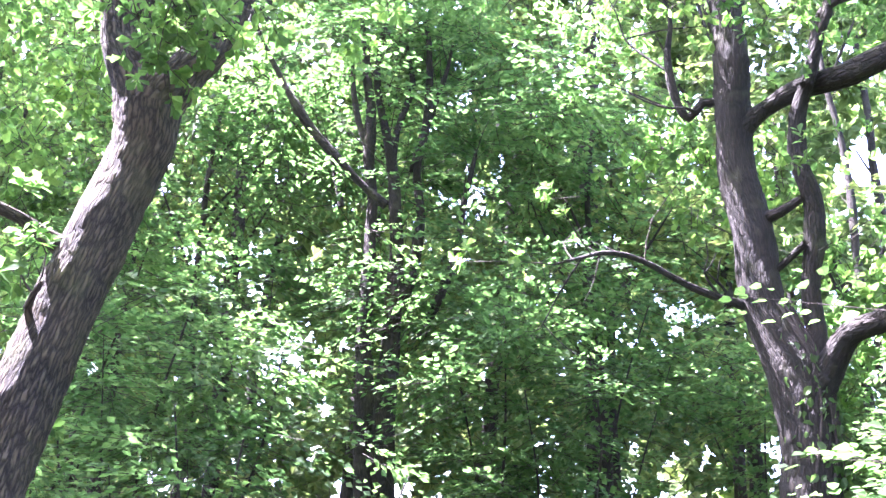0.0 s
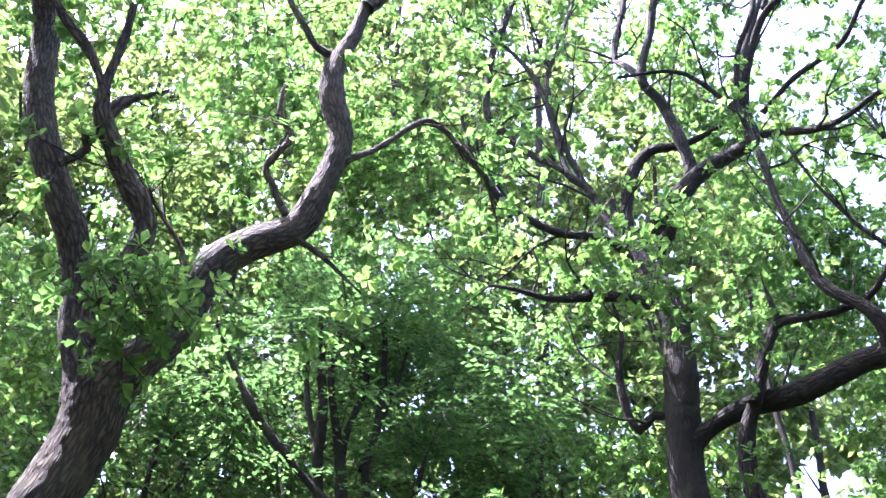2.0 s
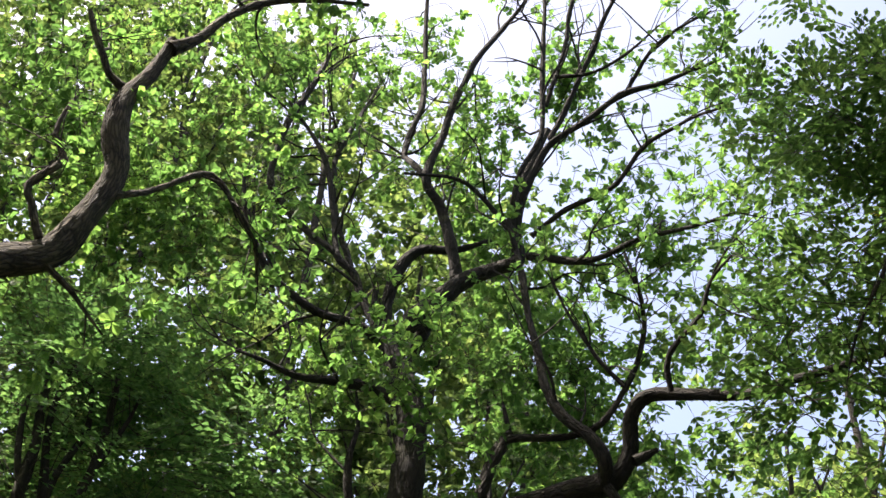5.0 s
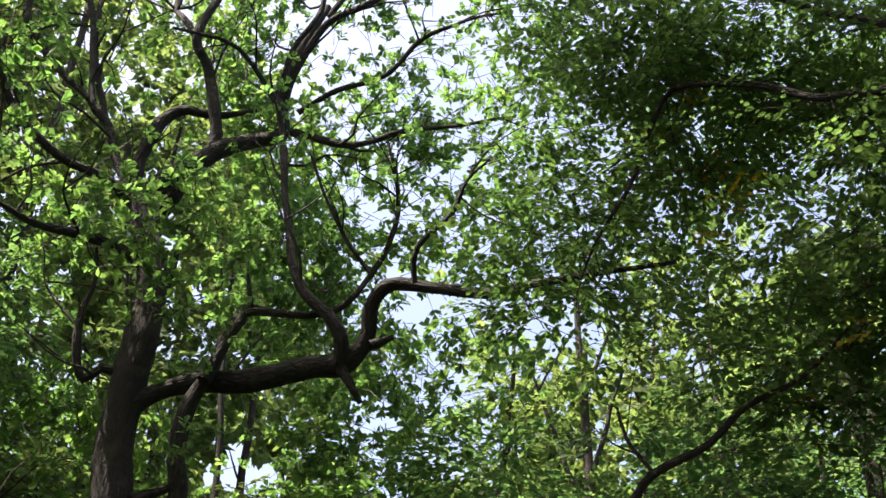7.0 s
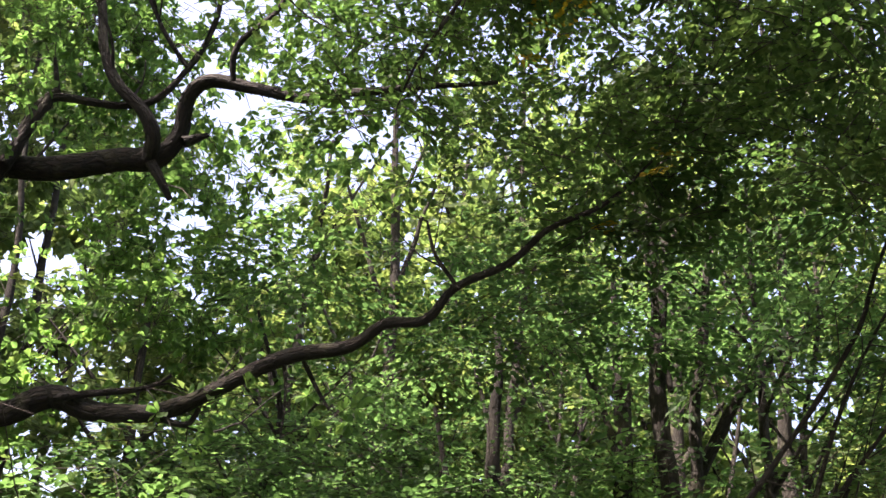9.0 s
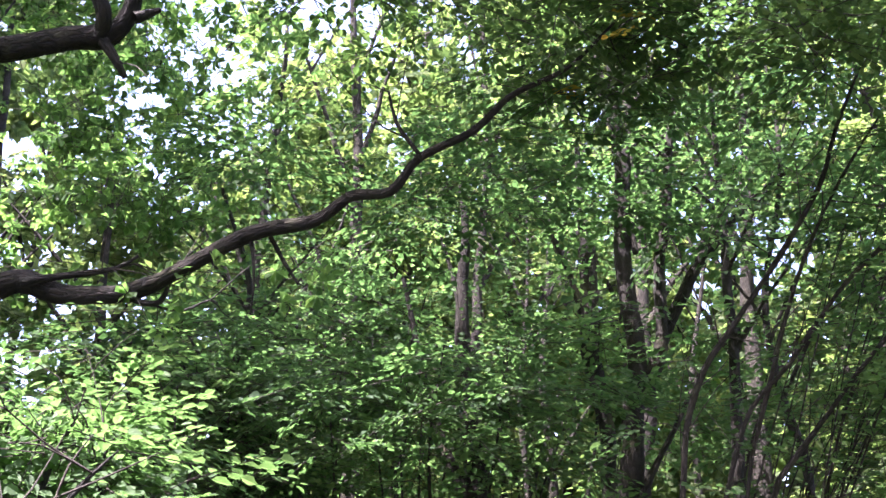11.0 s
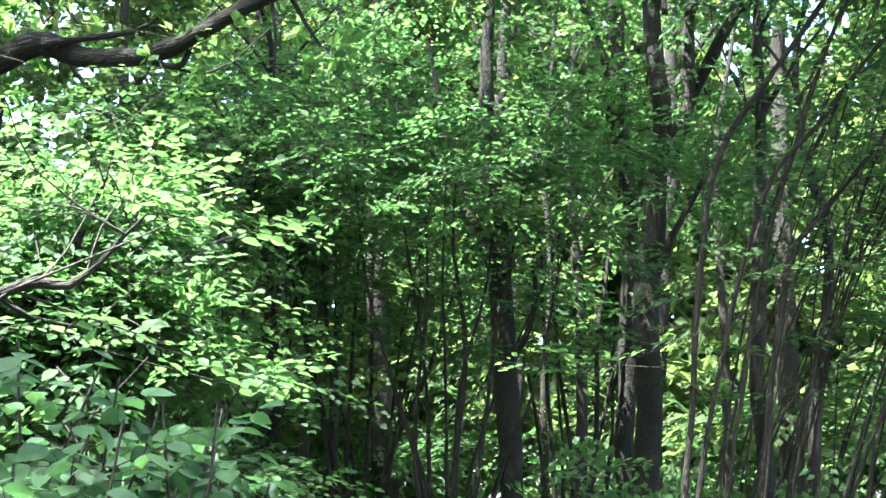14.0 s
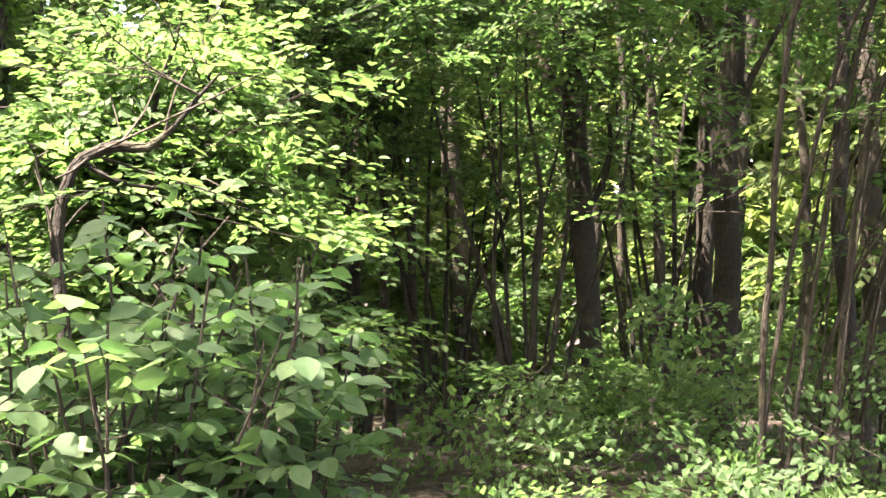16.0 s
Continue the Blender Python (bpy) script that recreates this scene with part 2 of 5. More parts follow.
def rosette_leaves(rng, centres, ways, count, length, leaf):
    """Bunches of leaves that radiate round the ends of short shoots, as on an oak: where each leaf starts, its way, its face and its length; and the shoots."""
    s = len(centres)
    ways = unit(ways + rng.normal(0, 0.3, (s, 3)) + np.array([0, 0, 0.12]))
    side = unit(np.cross(ways, np.array([0.21, 0.13, 1.0])))
    other = np.cross(side, ways)
    lens = length * rng.uniform(0.5, 1.2, (s, 1))
    t = 0.45 + 0.55 * (np.arange(count)[None] + rng.uniform(0, 1, (s, count))) / count
    a = np.arange(count)[None] * 2.4 + rng.uniform(0, 6.28, (s, 1)) + rng.normal(0, 0.3, (s, count))
    ring = side[:, None] * np.cos(a)[..., None] + other[:, None] * np.sin(a)[..., None]
    base = centres[:, None] + ways[:, None] * (t * lens)[..., None]
    way = unit(ring + ways[:, None] * (0.15 + 0.7 * t)[..., None] + rng.normal(0, 0.2, (s, count, 3)) - np.array([0, 0, 0.2]))
    norm = unit(np.array([0, 0, 0.75]) + ways[:, None] * 0.5 - ring * 0.25 + rng.normal(0, 0.33, (s, count, 3)))
    size = leaf * rng.uniform(0.65, 1.25, (s, count))
    return base.reshape(-1, 3), way.reshape(-1, 3), norm.reshape(-1, 3), size.ravel(), np.stack([centres - ways * length * 0.8, centres + ways * lens], 1)


def frond_leaves(rng, centres, ways, count, length, leaf, droop=0.25, tilt=0.16, wide=0.36):
    """Flat fronds, as on hazel and beech: leaves that overlap in one plane along a twig and its side twigs."""
    s = len(centres)
    up = unit(np.array([0, 0, 1.0]) + rng.normal(0, tilt, (s, 3)))
    ways = ways * np.array([1, 1, 0.3]) + rng.normal(0, 0.2, (s, 3)) * np.array([1, 1, 0.6])
    ways = unit(ways - up * (ways * up).sum(1, keepdims=True))
    side = np.cross(ways, up)
    lens = length * rng.uniform(0.6, 1.3, (s, 1))
    t = (np.arange(count)[None] + rng.uniform(0.1, 0.9, (s, count))) / count
    sign = np.where(np.arange(count) % 2, 1.0, -1.0)[None]
    reach = wide * lens * np.sin(np.pi * (0.12 + 0.82 * t)) * rng.uniform(0.05, 1.0, (s, count))
    at = t * lens
    base = centres[:, None] + ways[:, None] * at[..., None] + side[:, None] * (sign * reach)[..., None]
    base = base + up[:, None] * rng.normal(0, 0.014, (s, count, 1)) - np.array([0, 0, 1.0]) * (droop * (at ** 2 + reach ** 2))[..., None]
    spread = 0.25 + 0.75 * (1 - t) + rng.normal(0, 0.2, (s, count))
    way = unit(ways[:, None] * np.cos(spread)[..., None] + side[:, None] * (sign * np.sin(spread))[..., None] + rng.normal(0, 0.1, (s, count, 3)) - np.array([0, 0, 0.12]))
    norm = unit(up[:, None] + rng.normal(0, 0.3, (s, count, 3)))
    size = leaf * rng.uniform(0.65, 1.25, (s, count)) * (1.08 - 0.3 * t)
    return base.reshape(-1, 3), way.reshape(-1, 3), norm.reshape(-1, 3), size.ravel(), np.stack([centres - ways * lens * 0.25, centres + ways * lens - np.array([0, 0, 1.0]) * droop * lens ** 2], 1)


SHAPES = {
    # outlines of half a leaf: (share of the length, share of the length sideways)
    "simple": [(0.45, 0.36)],
    "oval": [(0.22, 0.27), (0.6, 0.33)],
    "obovate": [(0.4, 0.19), (0.72, 0.31)],
}


def leaf_mesh(name, base, way, norm, size, shape="oval", fold=0.25, curl=0.12):
    """A mesh of leaves, each an island of two blades folded along the midrib and bent at the tip."""
    prof = SHAPES[shape]
    k = len(prof)
    side = unit(np.cross(way, norm))
    norm = np.cross(side, way)
    s = size[:, None]
    cols = [base]
    for a, b in prof:
        cols.append(base + way * s * a + side * s * b + norm * s * (fold * b - curl * a * a))
    cols.append(base + way * s - norm * s * curl)
    for a, b in reversed(prof):
        cols.append(base + way * s * a - side * s * b + norm * s * (fold * b - curl * a * a))
    nv = 2 + 2 * k
    v = np.stack(cols, 1).reshape(-1, 3)
    one = []
    right = [0] + list(range(1, k + 2))
    left = [k + 1] + list(range(k + 2, nv)) + [0]
    for loop in (right, left):
        for i in range(1, len(loop) - 1):
            one.append((loop[0], loop[i], loop[i + 1]) if loop is right else (loop[-1], loop[i - 1], loop[i]))
    f = (np.arange(len(base))[:, None, None] * nv + np.array(one)[None]).reshape(-1, 3)
    return mesh_of(name, v, f, None, k > 3)


def twig_mesh(name, lines, radius):
    """Three-sided twigs, each from its root to its tip, as one mesh."""
    a, b = lines[:, 0], lines[:, 1]
    d = unit(b - a)
    u = unit(np.cross(d, np.array([0.3, 0.2, 1.0])))
    w = np.cross(d, u)
    ring = []
    for k in range(3):
        ring.append(u * math.cos(k * 2.094) + w * math.sin(k * 2.094))
    v = np.stack([a + r * radius for r in ring] + [b + r * radius * 0.35 for r in ring], 1).reshape(-1, 3)
    one = np.array([(0, 1, 4, 3), (1, 2, 5, 4), (2, 0, 3, 5)])
    f = (np.arange(len(a))[:, None, None] * 6 + one[None]).reshape(-1, 4)
    uv = np.tile(np.array([(0, 0), (0.02, 0), (0.02, 0.4), (0, 0.4)] * 3), (len(a), 1))
    return mesh_of(name, v, f, uv)


def in_ellipsoid(rng, n, centre, radii, turn=0.0, gaps=0.0, clump=0.36, level=0.45, group=11):
    """Places spread through an ellipsoid (radii: across, away, up) in flat clumps with gaps between them, and the way out of each clump."""
    k = max(4, n // group)
    d = unit(rng.standard_normal((k, 3))) * rng.uniform(0.0, 1.0, (k, 1)) ** 0.42
    c, s = math.cos(turn), math.sin(turn)
    p = d * np.array(radii)
    p = np.stack([p[:, 0] * c + p[:, 1] * s, -p[:, 0] * s + p[:, 1] * c, p[:, 2]], 1) + np.array(centre)
    if gaps:
        keep = np.array([noise.noise(Vector(q) * 0.55) + 0.5 * noise.noise(Vector(q) * 1.6) for q in p]) > gaps - 0.55
        if keep.sum() > 3:
            p, d = p[keep], d[keep]
    pick = rng.integers(0, len(p), n)
    off = rng.standard_normal((n, 3)) * clump * np.array([1, 1, level]) * rng.uniform(0.6, 1.3, (len(p), 1))[pick]
    out = unit(off / clump + 0.6 * d[pick])
    return p[pick] + off, out


# gaps in the leaf canopy that let the sun down to a place: (x, y, z, radius)
GAPS = [(-2.5, 7.07, 3.97, 0.65), (-2.37, 7.12, 4.6, 0.2), (-1.2, 7.6, 7.5, 0.6), (-0.93, 7.6, 8.7, 0.5), (3.02, 9.95, 5.4, 0.45),
        (-1.5, 9.5, 4.7, 0.25), (-0.9, 12.3, 6.2, 0.45), (1.8, 12.8, 10.4, 0.6), (14.1, 12.7, 3.2, 1.3), (15.6, 10.9, 3.2, 1.7), (17.0, 8.6, 4.2, 1.8), (10.4, 16.4, 3.2, 1.0), (-0.4, 9.3, 3.9, 0.25), (0.4, 9.3, 4.4, 0.25), (5.2, 13.5, 7.2, 1.3), (5.6, 12.4, 6.4, 0.9), (7.9, 9.7, 6.3, 0.3), (8.0, 9.6, 4.5, 0.2), (6.6, 11.8, 6.9, 0.3),
        (7.4, 10.0, 4.5, 0.2), (8.6, 8.4, 4.0, 0.2), (2.9, 5.75, 2.5, 1.25), (2.3, 6.0, 2.6, 0.7), (12.3, 7.7, 8.4, 1.2),
        (0.2, 9.5, 4.3, 0.25), (1.3, 9.8, 3.8, 0.3), (2.2, 10.0, 4.6, 0.4), (-0.9, 10.2, 5.4, 0.5), (4.6, 9.8, 13.2, 0.5), (2.8, 11.0, 12.2, 0.4), (5.8, 8.6, 12.0, 0.5), (9.2, 8.3, 3.6, 0.3), (10.6, 7.2, 3.0, 0.15), (12.4, 9.6, 2.4, 0.5), (-0.9, 11.5, 6.6, 0.3), (0.6, 11.2, 6.2, 0.35), (-1.8, 11.0, 5.4, 0.3), (1.4, 10.6, 5.6, 0.35), (2.4, 9.6, 3.4, 0.3), (-0.2, 10.8, 5.0, 0.3),
        (11.5, 12.5, 3.5, 0.7), (12.8, 11.5, 4.2, 0.45), (10.9, 13.6, 4.5, 0.25), (14.0, 11.5, 4.0, 0.5), (13.3, 12.9, 12.7, 2.2), (11.0, 10.4, 3.0, 0.55), (11.9, 9.4, 3.2, 0.55), (10.6, 11.0, 3.6, 0.5), (13.2, 9.2, 3.6, 0.5), (3.45, 4.92, 2.0, 0.28), (13.5, 12.5, 4.6, 0.9), (14.8, 11.0, 4.6, 0.9), (12.6, 14.0, 4.6, 0.8),
        (6.6, 8.0, 4.2, 0.3), (7.4, 7.2, 4.4, 0.3), (8.0, 6.6, 4.2, 0.25), (5.9, 8.3, 4.6, 0.3), (7.0, 7.4, 3.6, 0.3), (10.5, 8.3, 3.1, 0.45), (9.6, 9.1, 3.1, 0.4), (11.0, 8.0, 3.6, 0.4)]
TO_SUN = np.array([math.sin(radians(SUN_BEARING)) * math.cos(radians(SUN_HEIGHT)), math.cos(radians(SUN_BEARING)) * math.cos(radians(SUN_HEIGHT)), math.sin(radians(SUN_HEIGHT))])


def outside_gaps(rng, places, margin=0.18):
    """True for the places that no gap of the canopy clears."""
    keep = np.ones(len(places), bool)
    for x, y, z, r in GAPS:
        q = places - np.array([x, y, z])
        along = q @ TO_SUN
        off = np.linalg.norm(q - along[:, None] * TO_SUN, axis=1)
        keep &= ~((along > 0.8) & (off < (r + margin) * rng.uniform(0.8, 1.2, len(q))))
    return keep


def crown(tree, masses, material, leaf=0.1, length=0.42, shape="oval", seed=1, twig=0.006, name="foliage", label="", style="frond", gaps=0.35, clump=None, level=None, droop=0.25, tilt=0.16, wide=0.36):
    """Foliage of a tree: masses are (bearing, height, distance, radius across, away, up, amount)."""
    rng = np.random.default_rng(seed)
    frond = style == "frond"
    many, count, group = (0.38, 22, 5) if frond else (0.85, 9, 9)
    clump = clump or (0.3 if frond else 0.24)
    level = level or (0.2 if frond else 0.6)
    C, Wy = [], []
    for bearing, z, dist, ra, rd, ru, n in masses:
        p, d = in_ellipsoid(rng, max(2, int(n * many)), spot(bearing, dist, z), (ra, rd, ru), radians(bearing), gaps, clump, level, group)
        C.append(p), Wy.append(unit(d + rng.normal(0, 0.25 if frond else 0.4, d.shape)))
    C, Wy = np.vstack(C), np.vstack(Wy)
    keep = outside_gaps(rng, C, 0.5 * length + 0.5 * leaf if leaf > 0.2 else 0.18)
    C, Wy = C[keep], Wy[keep]
    if frond:
        base, way, norm, size, lines = frond_leaves(rng, C, Wy, count, length * 1.45, leaf, droop, tilt, wide)
    else:
        base, way, norm, size, lines = rosette_leaves(rng, C, Wy, count, length * 0.5, leaf)
    tagged(part(name, leaf_mesh(name, base, way, norm, size, shape), material, tree, label), kind="stuff")
    if twig:
        tagged(part("brushwood", twig_mesh("brushwood", lines, twig), TWIG_BARK, tree), kind="stuff")


def limb_foliage(tree, lines, material, per_metre=5, reach=0.7, start=0.35, leaf=0.11, length=0.4, shape="obovate", seed=1, thin=0.01, name="foliage", style="rosette"):
    """Side shoots along a tree's limbs, each ending in sprays of leaves."""
    rng = np.random.default_rng(seed)
    shoots, C, Wy = [], [], []
    for pts in lines:
        q = curve_through(pts, 0.1)
        m = len(q)
        total = m * 0.1
        for _ in range(int(total * per_metre * (1 - start))):
            i = int(m * (start + (1 - start) * rng.uniform() ** 0.8))
            i = min(i, m - 1)
            tan = q[min(i + 1, m - 1), :3] - q[max(i - 1, 0), :3]
            tan = tan / (np.linalg.norm(tan) + 1e-9)
            d = unit(rng.standard_normal(3) + tan * 0.9 + np.array([0, 0, 0.35]))
            L = reach * rng.uniform(0.35, 1.25)
            a = q[i, :3]
            b = a + d * L * 0.5 + rng.normal(0, 0.05, 3)
            c = a + d * L + rng.normal(0, 0.1, 3) * L
            r = min(thin, q[i, 3] * 0.6)
            shoots.append([(*a, r), (*b, r * 0.7), (*c, r * 0.35)])
            for e, w in ((c, d), (b, unit(d + rng.normal(0, 0.6, 3))), (c, unit(d + rng.normal(0, 0.8, 3))))[:1 if style == "frond" else 3]:
                C.append(e), Wy.append(w)
    many_tubes(tree, "brushwood", shoots, TWIG_BARK, 4, 0.2)
    C, Wy = np.array(C), np.array(Wy)
    keep = outside_gaps(rng, C)
    C, Wy = C[keep], Wy[keep]
    if style == "frond":
        base, way, norm, size, lines2 = frond_leaves(rng, C, Wy, 22, length * 1.45, leaf)
    else:
        base, way, norm, size, lines2 = rosette_leaves(rng, C, Wy, 9, length * 0.5, leaf)
    tagged(part(name, leaf_mesh(name, base, way, norm, size, shape), material, tree), kind="stuff")
    tagged(part("brushwood", twig_mesh("brushwood", lines2, 0.004), TWIG_BARK, tree), kind="stuff")


def side_twigs(tree, lines, material, per_metre=2.2, length=1.1, start=0.15, seed=1):
    """Thin bare branchlets that leave the limbs and bend upwards, each with a fork."""
    rng = np.random.default_rng(seed)
    made = []
    for pts in lines:
        q = curve_through(pts, 0.1)
        m = len(q)
        for _ in range(int(m * 0.1 * per_metre)):
            i = min(m - 2, int(m * (start + (0.95 - start) * rng.uniform())))
            tan = unit(q[i + 1, :3] - q[i, :3])
            d = unit(tan * 0.8 + rng.standard_normal(3) * 0.75 + np.array([0, 0, 0.3]))
            L, r = length * rng.uniform(0.5, 1.5), min(0.02, q[i, 3] * 0.5)
            line, at = [(*q[i, :3], r)], q[i, :3]
            for k in range(4):
                d = unit(d + rng.standard_normal(3) * 0.3 + np.array([0, 0, 0.1]))
                at = at + d * L / 4
                line.append((*at, r * (0.85 - 0.2 * k)))
            made.append(line)
            fork, f = np.array(line[2][:3]), unit(d + rng.standard_normal(3) * 0.7)
            made.append([(*fork, r * 0.6), (*(fork + f * L * 0.25 + rng.normal(0, 0.03, 3)), r * 0.45), (*(fork + f * L * 0.55), r * 0.2)])
    many_tubes(tree, "brushwood", made, material, 5, 0.12)
    return made


# ---- ground ----


def ground_sheet():
    bm = bmesh.new()
    near = np.concatenate([-np.geomspace(2500, 30, 10), np.linspace(-26, 26, 53), np.geomspace(30, 2500, 10)])
    grid = [[bm.verts.new((x, y, 0.25 * noise.noise(Vector((x * 0.12, y * 0.12, 0))) + 0.05 * noise.noise(Vector((x * 0.7, y * 0.7, 3))) - 0.1 if abs(x) + abs(y) < 80 else 0)) for y in near] for x in near]
    for i in range(len(near) - 1):
        for j in range(len(near) - 1):
            bm.faces.new((grid[i][j], grid[i + 1][j], grid[i + 1][j + 1], grid[i][j + 1])).smooth = True
    me = bpy.data.meshes.new("ground")
    bm.to_mesh(me)
    bm.free()
    me.materials.append(SOIL)
    tagged(new("ground", me), "shaded woodland floor of brown leaf litter and soil", "ground", kind="structure")


ground_sheet()

# ---- the leaning oak ----
leaning_oak = thing("oak_tree", (-2.94, 7.22, 0), "leaning oak with deeply furrowed grey-brown bark, forked trunk and sunlit limbs", "tree")
LEANING = []


def leaning(name, points):
    LEANING.append(points)
    big = points[0][3] > 0.06
    limb(leaning_oak, "trunk" if name == "trunk" else "limb" if big else "branch", points, OAK_BARK, 28 if big else 9, 0.06 if big else 0.1, 0.05 if big else 0.08)


leaning("trunk", [(-2.94, 7.22, 0.38, 0.375), (-2.83, 7.27, 1.32, 0.293), (-2.78, 7.29, 2.31, 0.264), (-2.64, 7.34, 3.23, 0.235), (-2.54, 7.37, 3.79, 0.219), (-2.41, 7.42, 4.49, 0.212), (-2.30, 7.45, 4.95, 0.212), (-2.24, 7.47, 5.43, 0.243)])
leaning("right limb", [(-2.24, 7.47, 5.32, 0.216), (-2.06, 7.52, 5.80, 0.159), (-1.88, 7.57, 6.24, 0.159), (-1.74, 7.60, 6.69, 0.158), (-1.49, 7.66, 7.08, 0.148), (-1.13, 7.72, 7.45, 0.132), (-0.95, 7.74, 8.01, 0.116), (-0.87, 7.75, 8.51, 0.109), (-0.99, 7.74, 8.90, 0.118), (-1.01, 7.73, 9.35, 0.093), (-0.91, 7.75, 9.85, 0.074), (-0.86, 7.75, 10.37, 0.059)])
leaning("right limb top", [(-0.85, 7.75, 10.24, 0.076), (-0.68, 7.77, 10.48, 0.059), (-0.46, 7.79, 11.04, 0.043), (-0.12, 7.80, 11.54, 0.038), (0.26, 7.80, 11.83, 0.029), (0.94, 7.74, 12.06, 0.020)])
leaning("left limb", [(-2.30, 7.45, 5.35, 0.173), (-2.49, 7.39, 5.86, 0.138), (-2.61, 7.35, 6.33, 0.123), (-2.85, 7.26, 6.84, 0.129), (-3.05, 7.18, 7.26, 0.125), (-3.26, 7.12, 7.80, 0.120), (-3.45, 7.11, 8.42, 0.120), (-3.64, 7.08, 9.09, 0.120), (-3.85, 7.05, 9.72, 0.114), (-3.89, 7.11, 10.55, 0.091)])
leaning("left limb side", [(-3.54, 6.95, 9.08, 0.124), (-3.44, 7.00, 9.53, 0.083), (-3.20, 7.11, 10.09, 0.063), (-3.12, 7.15, 10.76, 0.042)])
leaning("middle limb", [(-2.40, 7.42, 6.20, 0.102), (-2.28, 7.39, 6.52, 0.092), (-2.19, 7.35, 6.83, 0.093), (-2.24, 7.26, 7.04, 0.093), (-2.43, 7.13, 7.26, 0.085), (-2.57, 7.01, 7.43, 0.076), (-2.69, 6.89, 7.62, 0.072), (-2.73, 6.81, 7.90, 0.044), (-2.70, 6.75, 8.25, 0.037), (-2.68, 6.68, 8.73, 0.033)])
leaning("middle fork", [(-2.68, 6.79, 7.77, 0.038), (-2.90, 6.70, 8.16, 0.042), (-3.15, 6.58, 8.40, 0.040), (-3.37, 6.48, 8.72, 0.031)])
leaning("short cross limb", [(-2.68, 7.00, 7.60, 0.038), (-2.80, 6.96, 7.48, 0.033), (-2.75, 6.98, 7.35, 0.031), (-2.90, 6.92, 7.12, 0.028)])
leaning("dead arm", [(-2.68, 6.90, 7.61, 0.057), (-2.59, 6.93, 7.83, 0.058), (-2.45, 6.98, 7.98, 0.024), (-2.28, 7.04, 8.15, 0.012)])
leaning("side branch", [(-0.80, 7.76, 8.21, 0.038), (-0.49, 7.99, 8.67, 0.029), (-0.08, 8.20, 9.24, 0.028), (0.31, 8.39, 9.02, 0.025), (0.55, 8.58, 8.85, 0.020), (0.69, 8.77, 8.48, 0.011)])
leaning("crooked twig", [(-1.21, 7.71, 7.49, 0.039), (-1.38, 7.68, 7.79, 0.032), (-1.46, 7.66, 7.94, 0.033), (-1.30, 7.69, 8.35, 0.034), (-1.46, 7.66, 8.57, 0.026), (-1.47, 7.66, 8.86, 0.019), (-1.43, 7.67, 9.13, 0.011)])
leaning("hanging twig", [(-1.81, 7.38, 6.39, 0.027), (-1.87, 7.37, 6.70, 0.021), (-2.01, 7.33, 6.91, 0.019), (-2.25, 7.26, 7.19, 0.019), (-2.41, 7.21, 7.39, 0.010)])
leaning("small twig", [(-1.10, 7.72, 7.28, 0.029), (-0.84, 7.75, 7.13, 0.022), (-0.65, 7.77, 6.97, 0.014), (-0.47, 7.79, 6.83, 0.009)])
leaning("broken stub", [(-2.61, 7.35, 4.27, 0.082), (-2.73, 7.20, 4.32, 0.053), (-2.82, 7.06, 4.36, 0.042), (-2.96, 6.89, 4.38, 0.038), (-3.19, 6.68, 4.42, 0.028)])
leaning("upper side branch", [(-1.03, 7.73, 9.46, 0.055), (-1.26, 7.70, 9.54, 0.045), (-1.48, 7.66, 9.90, 0.034), (-1.67, 7.62, 10.23, 0.023)])
leaning("low wisp", [(-2.69, 7.32, 3.61, 0.032), (-2.69, 7.11, 3.76, 0.028), (-2.57, 6.94, 3.88, 0.015)])
limb(leaning_oak, "trunk_foot", [(-2.95, 7.2, -0.3, 0.55), (-2.95, 7.21, 0.05, 0.44), (-2.93, 7.22, 0.5, 0.36)], OAK_BARK, 28, 0.06, 0.06)
side_twigs(leaning_oak, [p for p in LEANING if p[0][3] < 0.08], SHADED_BARK, 1.2, 0.8, 0.3, 18)
limb_foliage(leaning_oak, [p for p in LEANING if p[0][3] < 0.07], OAK_LEAF, 8, 0.7, 0.4, 0.11, 0.36, "obovate", 11, 0.009)
# the two masses above 17 m are unseen, added to shade the ground
crown(leaning_oak, [(-33, 6.6, 9.8, 1.6, 1.3, 2.2, 336), (-28, 10.8, 9.6, 1.8, 1.5, 1.8, 336), (-9, 13.6, 11.0, 2.8, 1.2, 1.0, 264), (-31.5, 13.4, 7.3, 1.9, 1.7, 1.0, 720), (-22, 14.6, 11.2, 2.0, 1.4, 1.6, 304), (3, 16.0, 12.6, 2.6, 1.2, 1.8, 512), (-14, 10.8, 9.4, 1.7, 1.5, 0.9, 336),
                    (-13, 9.4, 11.0, 2.2, 1.2, 1.4, 496), (-24, 8.4, 12.6, 2.2, 1.5, 1.0, 416), (-10, 12.4, 12.6, 2.6, 1.5, 0.9, 720), (-22, 6.8, 11.6, 1.8, 1.2, 0.7, 208), (-4, 17.8, 9.6, 2.6, 1.8, 0.7, 720), (12, 18.2, 8.0, 2.0, 1.5, 0.6, 128), (3, 12.4, 12.2, 1.7, 1.0, 1.8, 264), (-25, 4.0, 9.6, 1.3, 1.0, 1.2, 160)],
      OAK_LEAF, 0.115, 0.4, "obovate", 12, style="rosette")
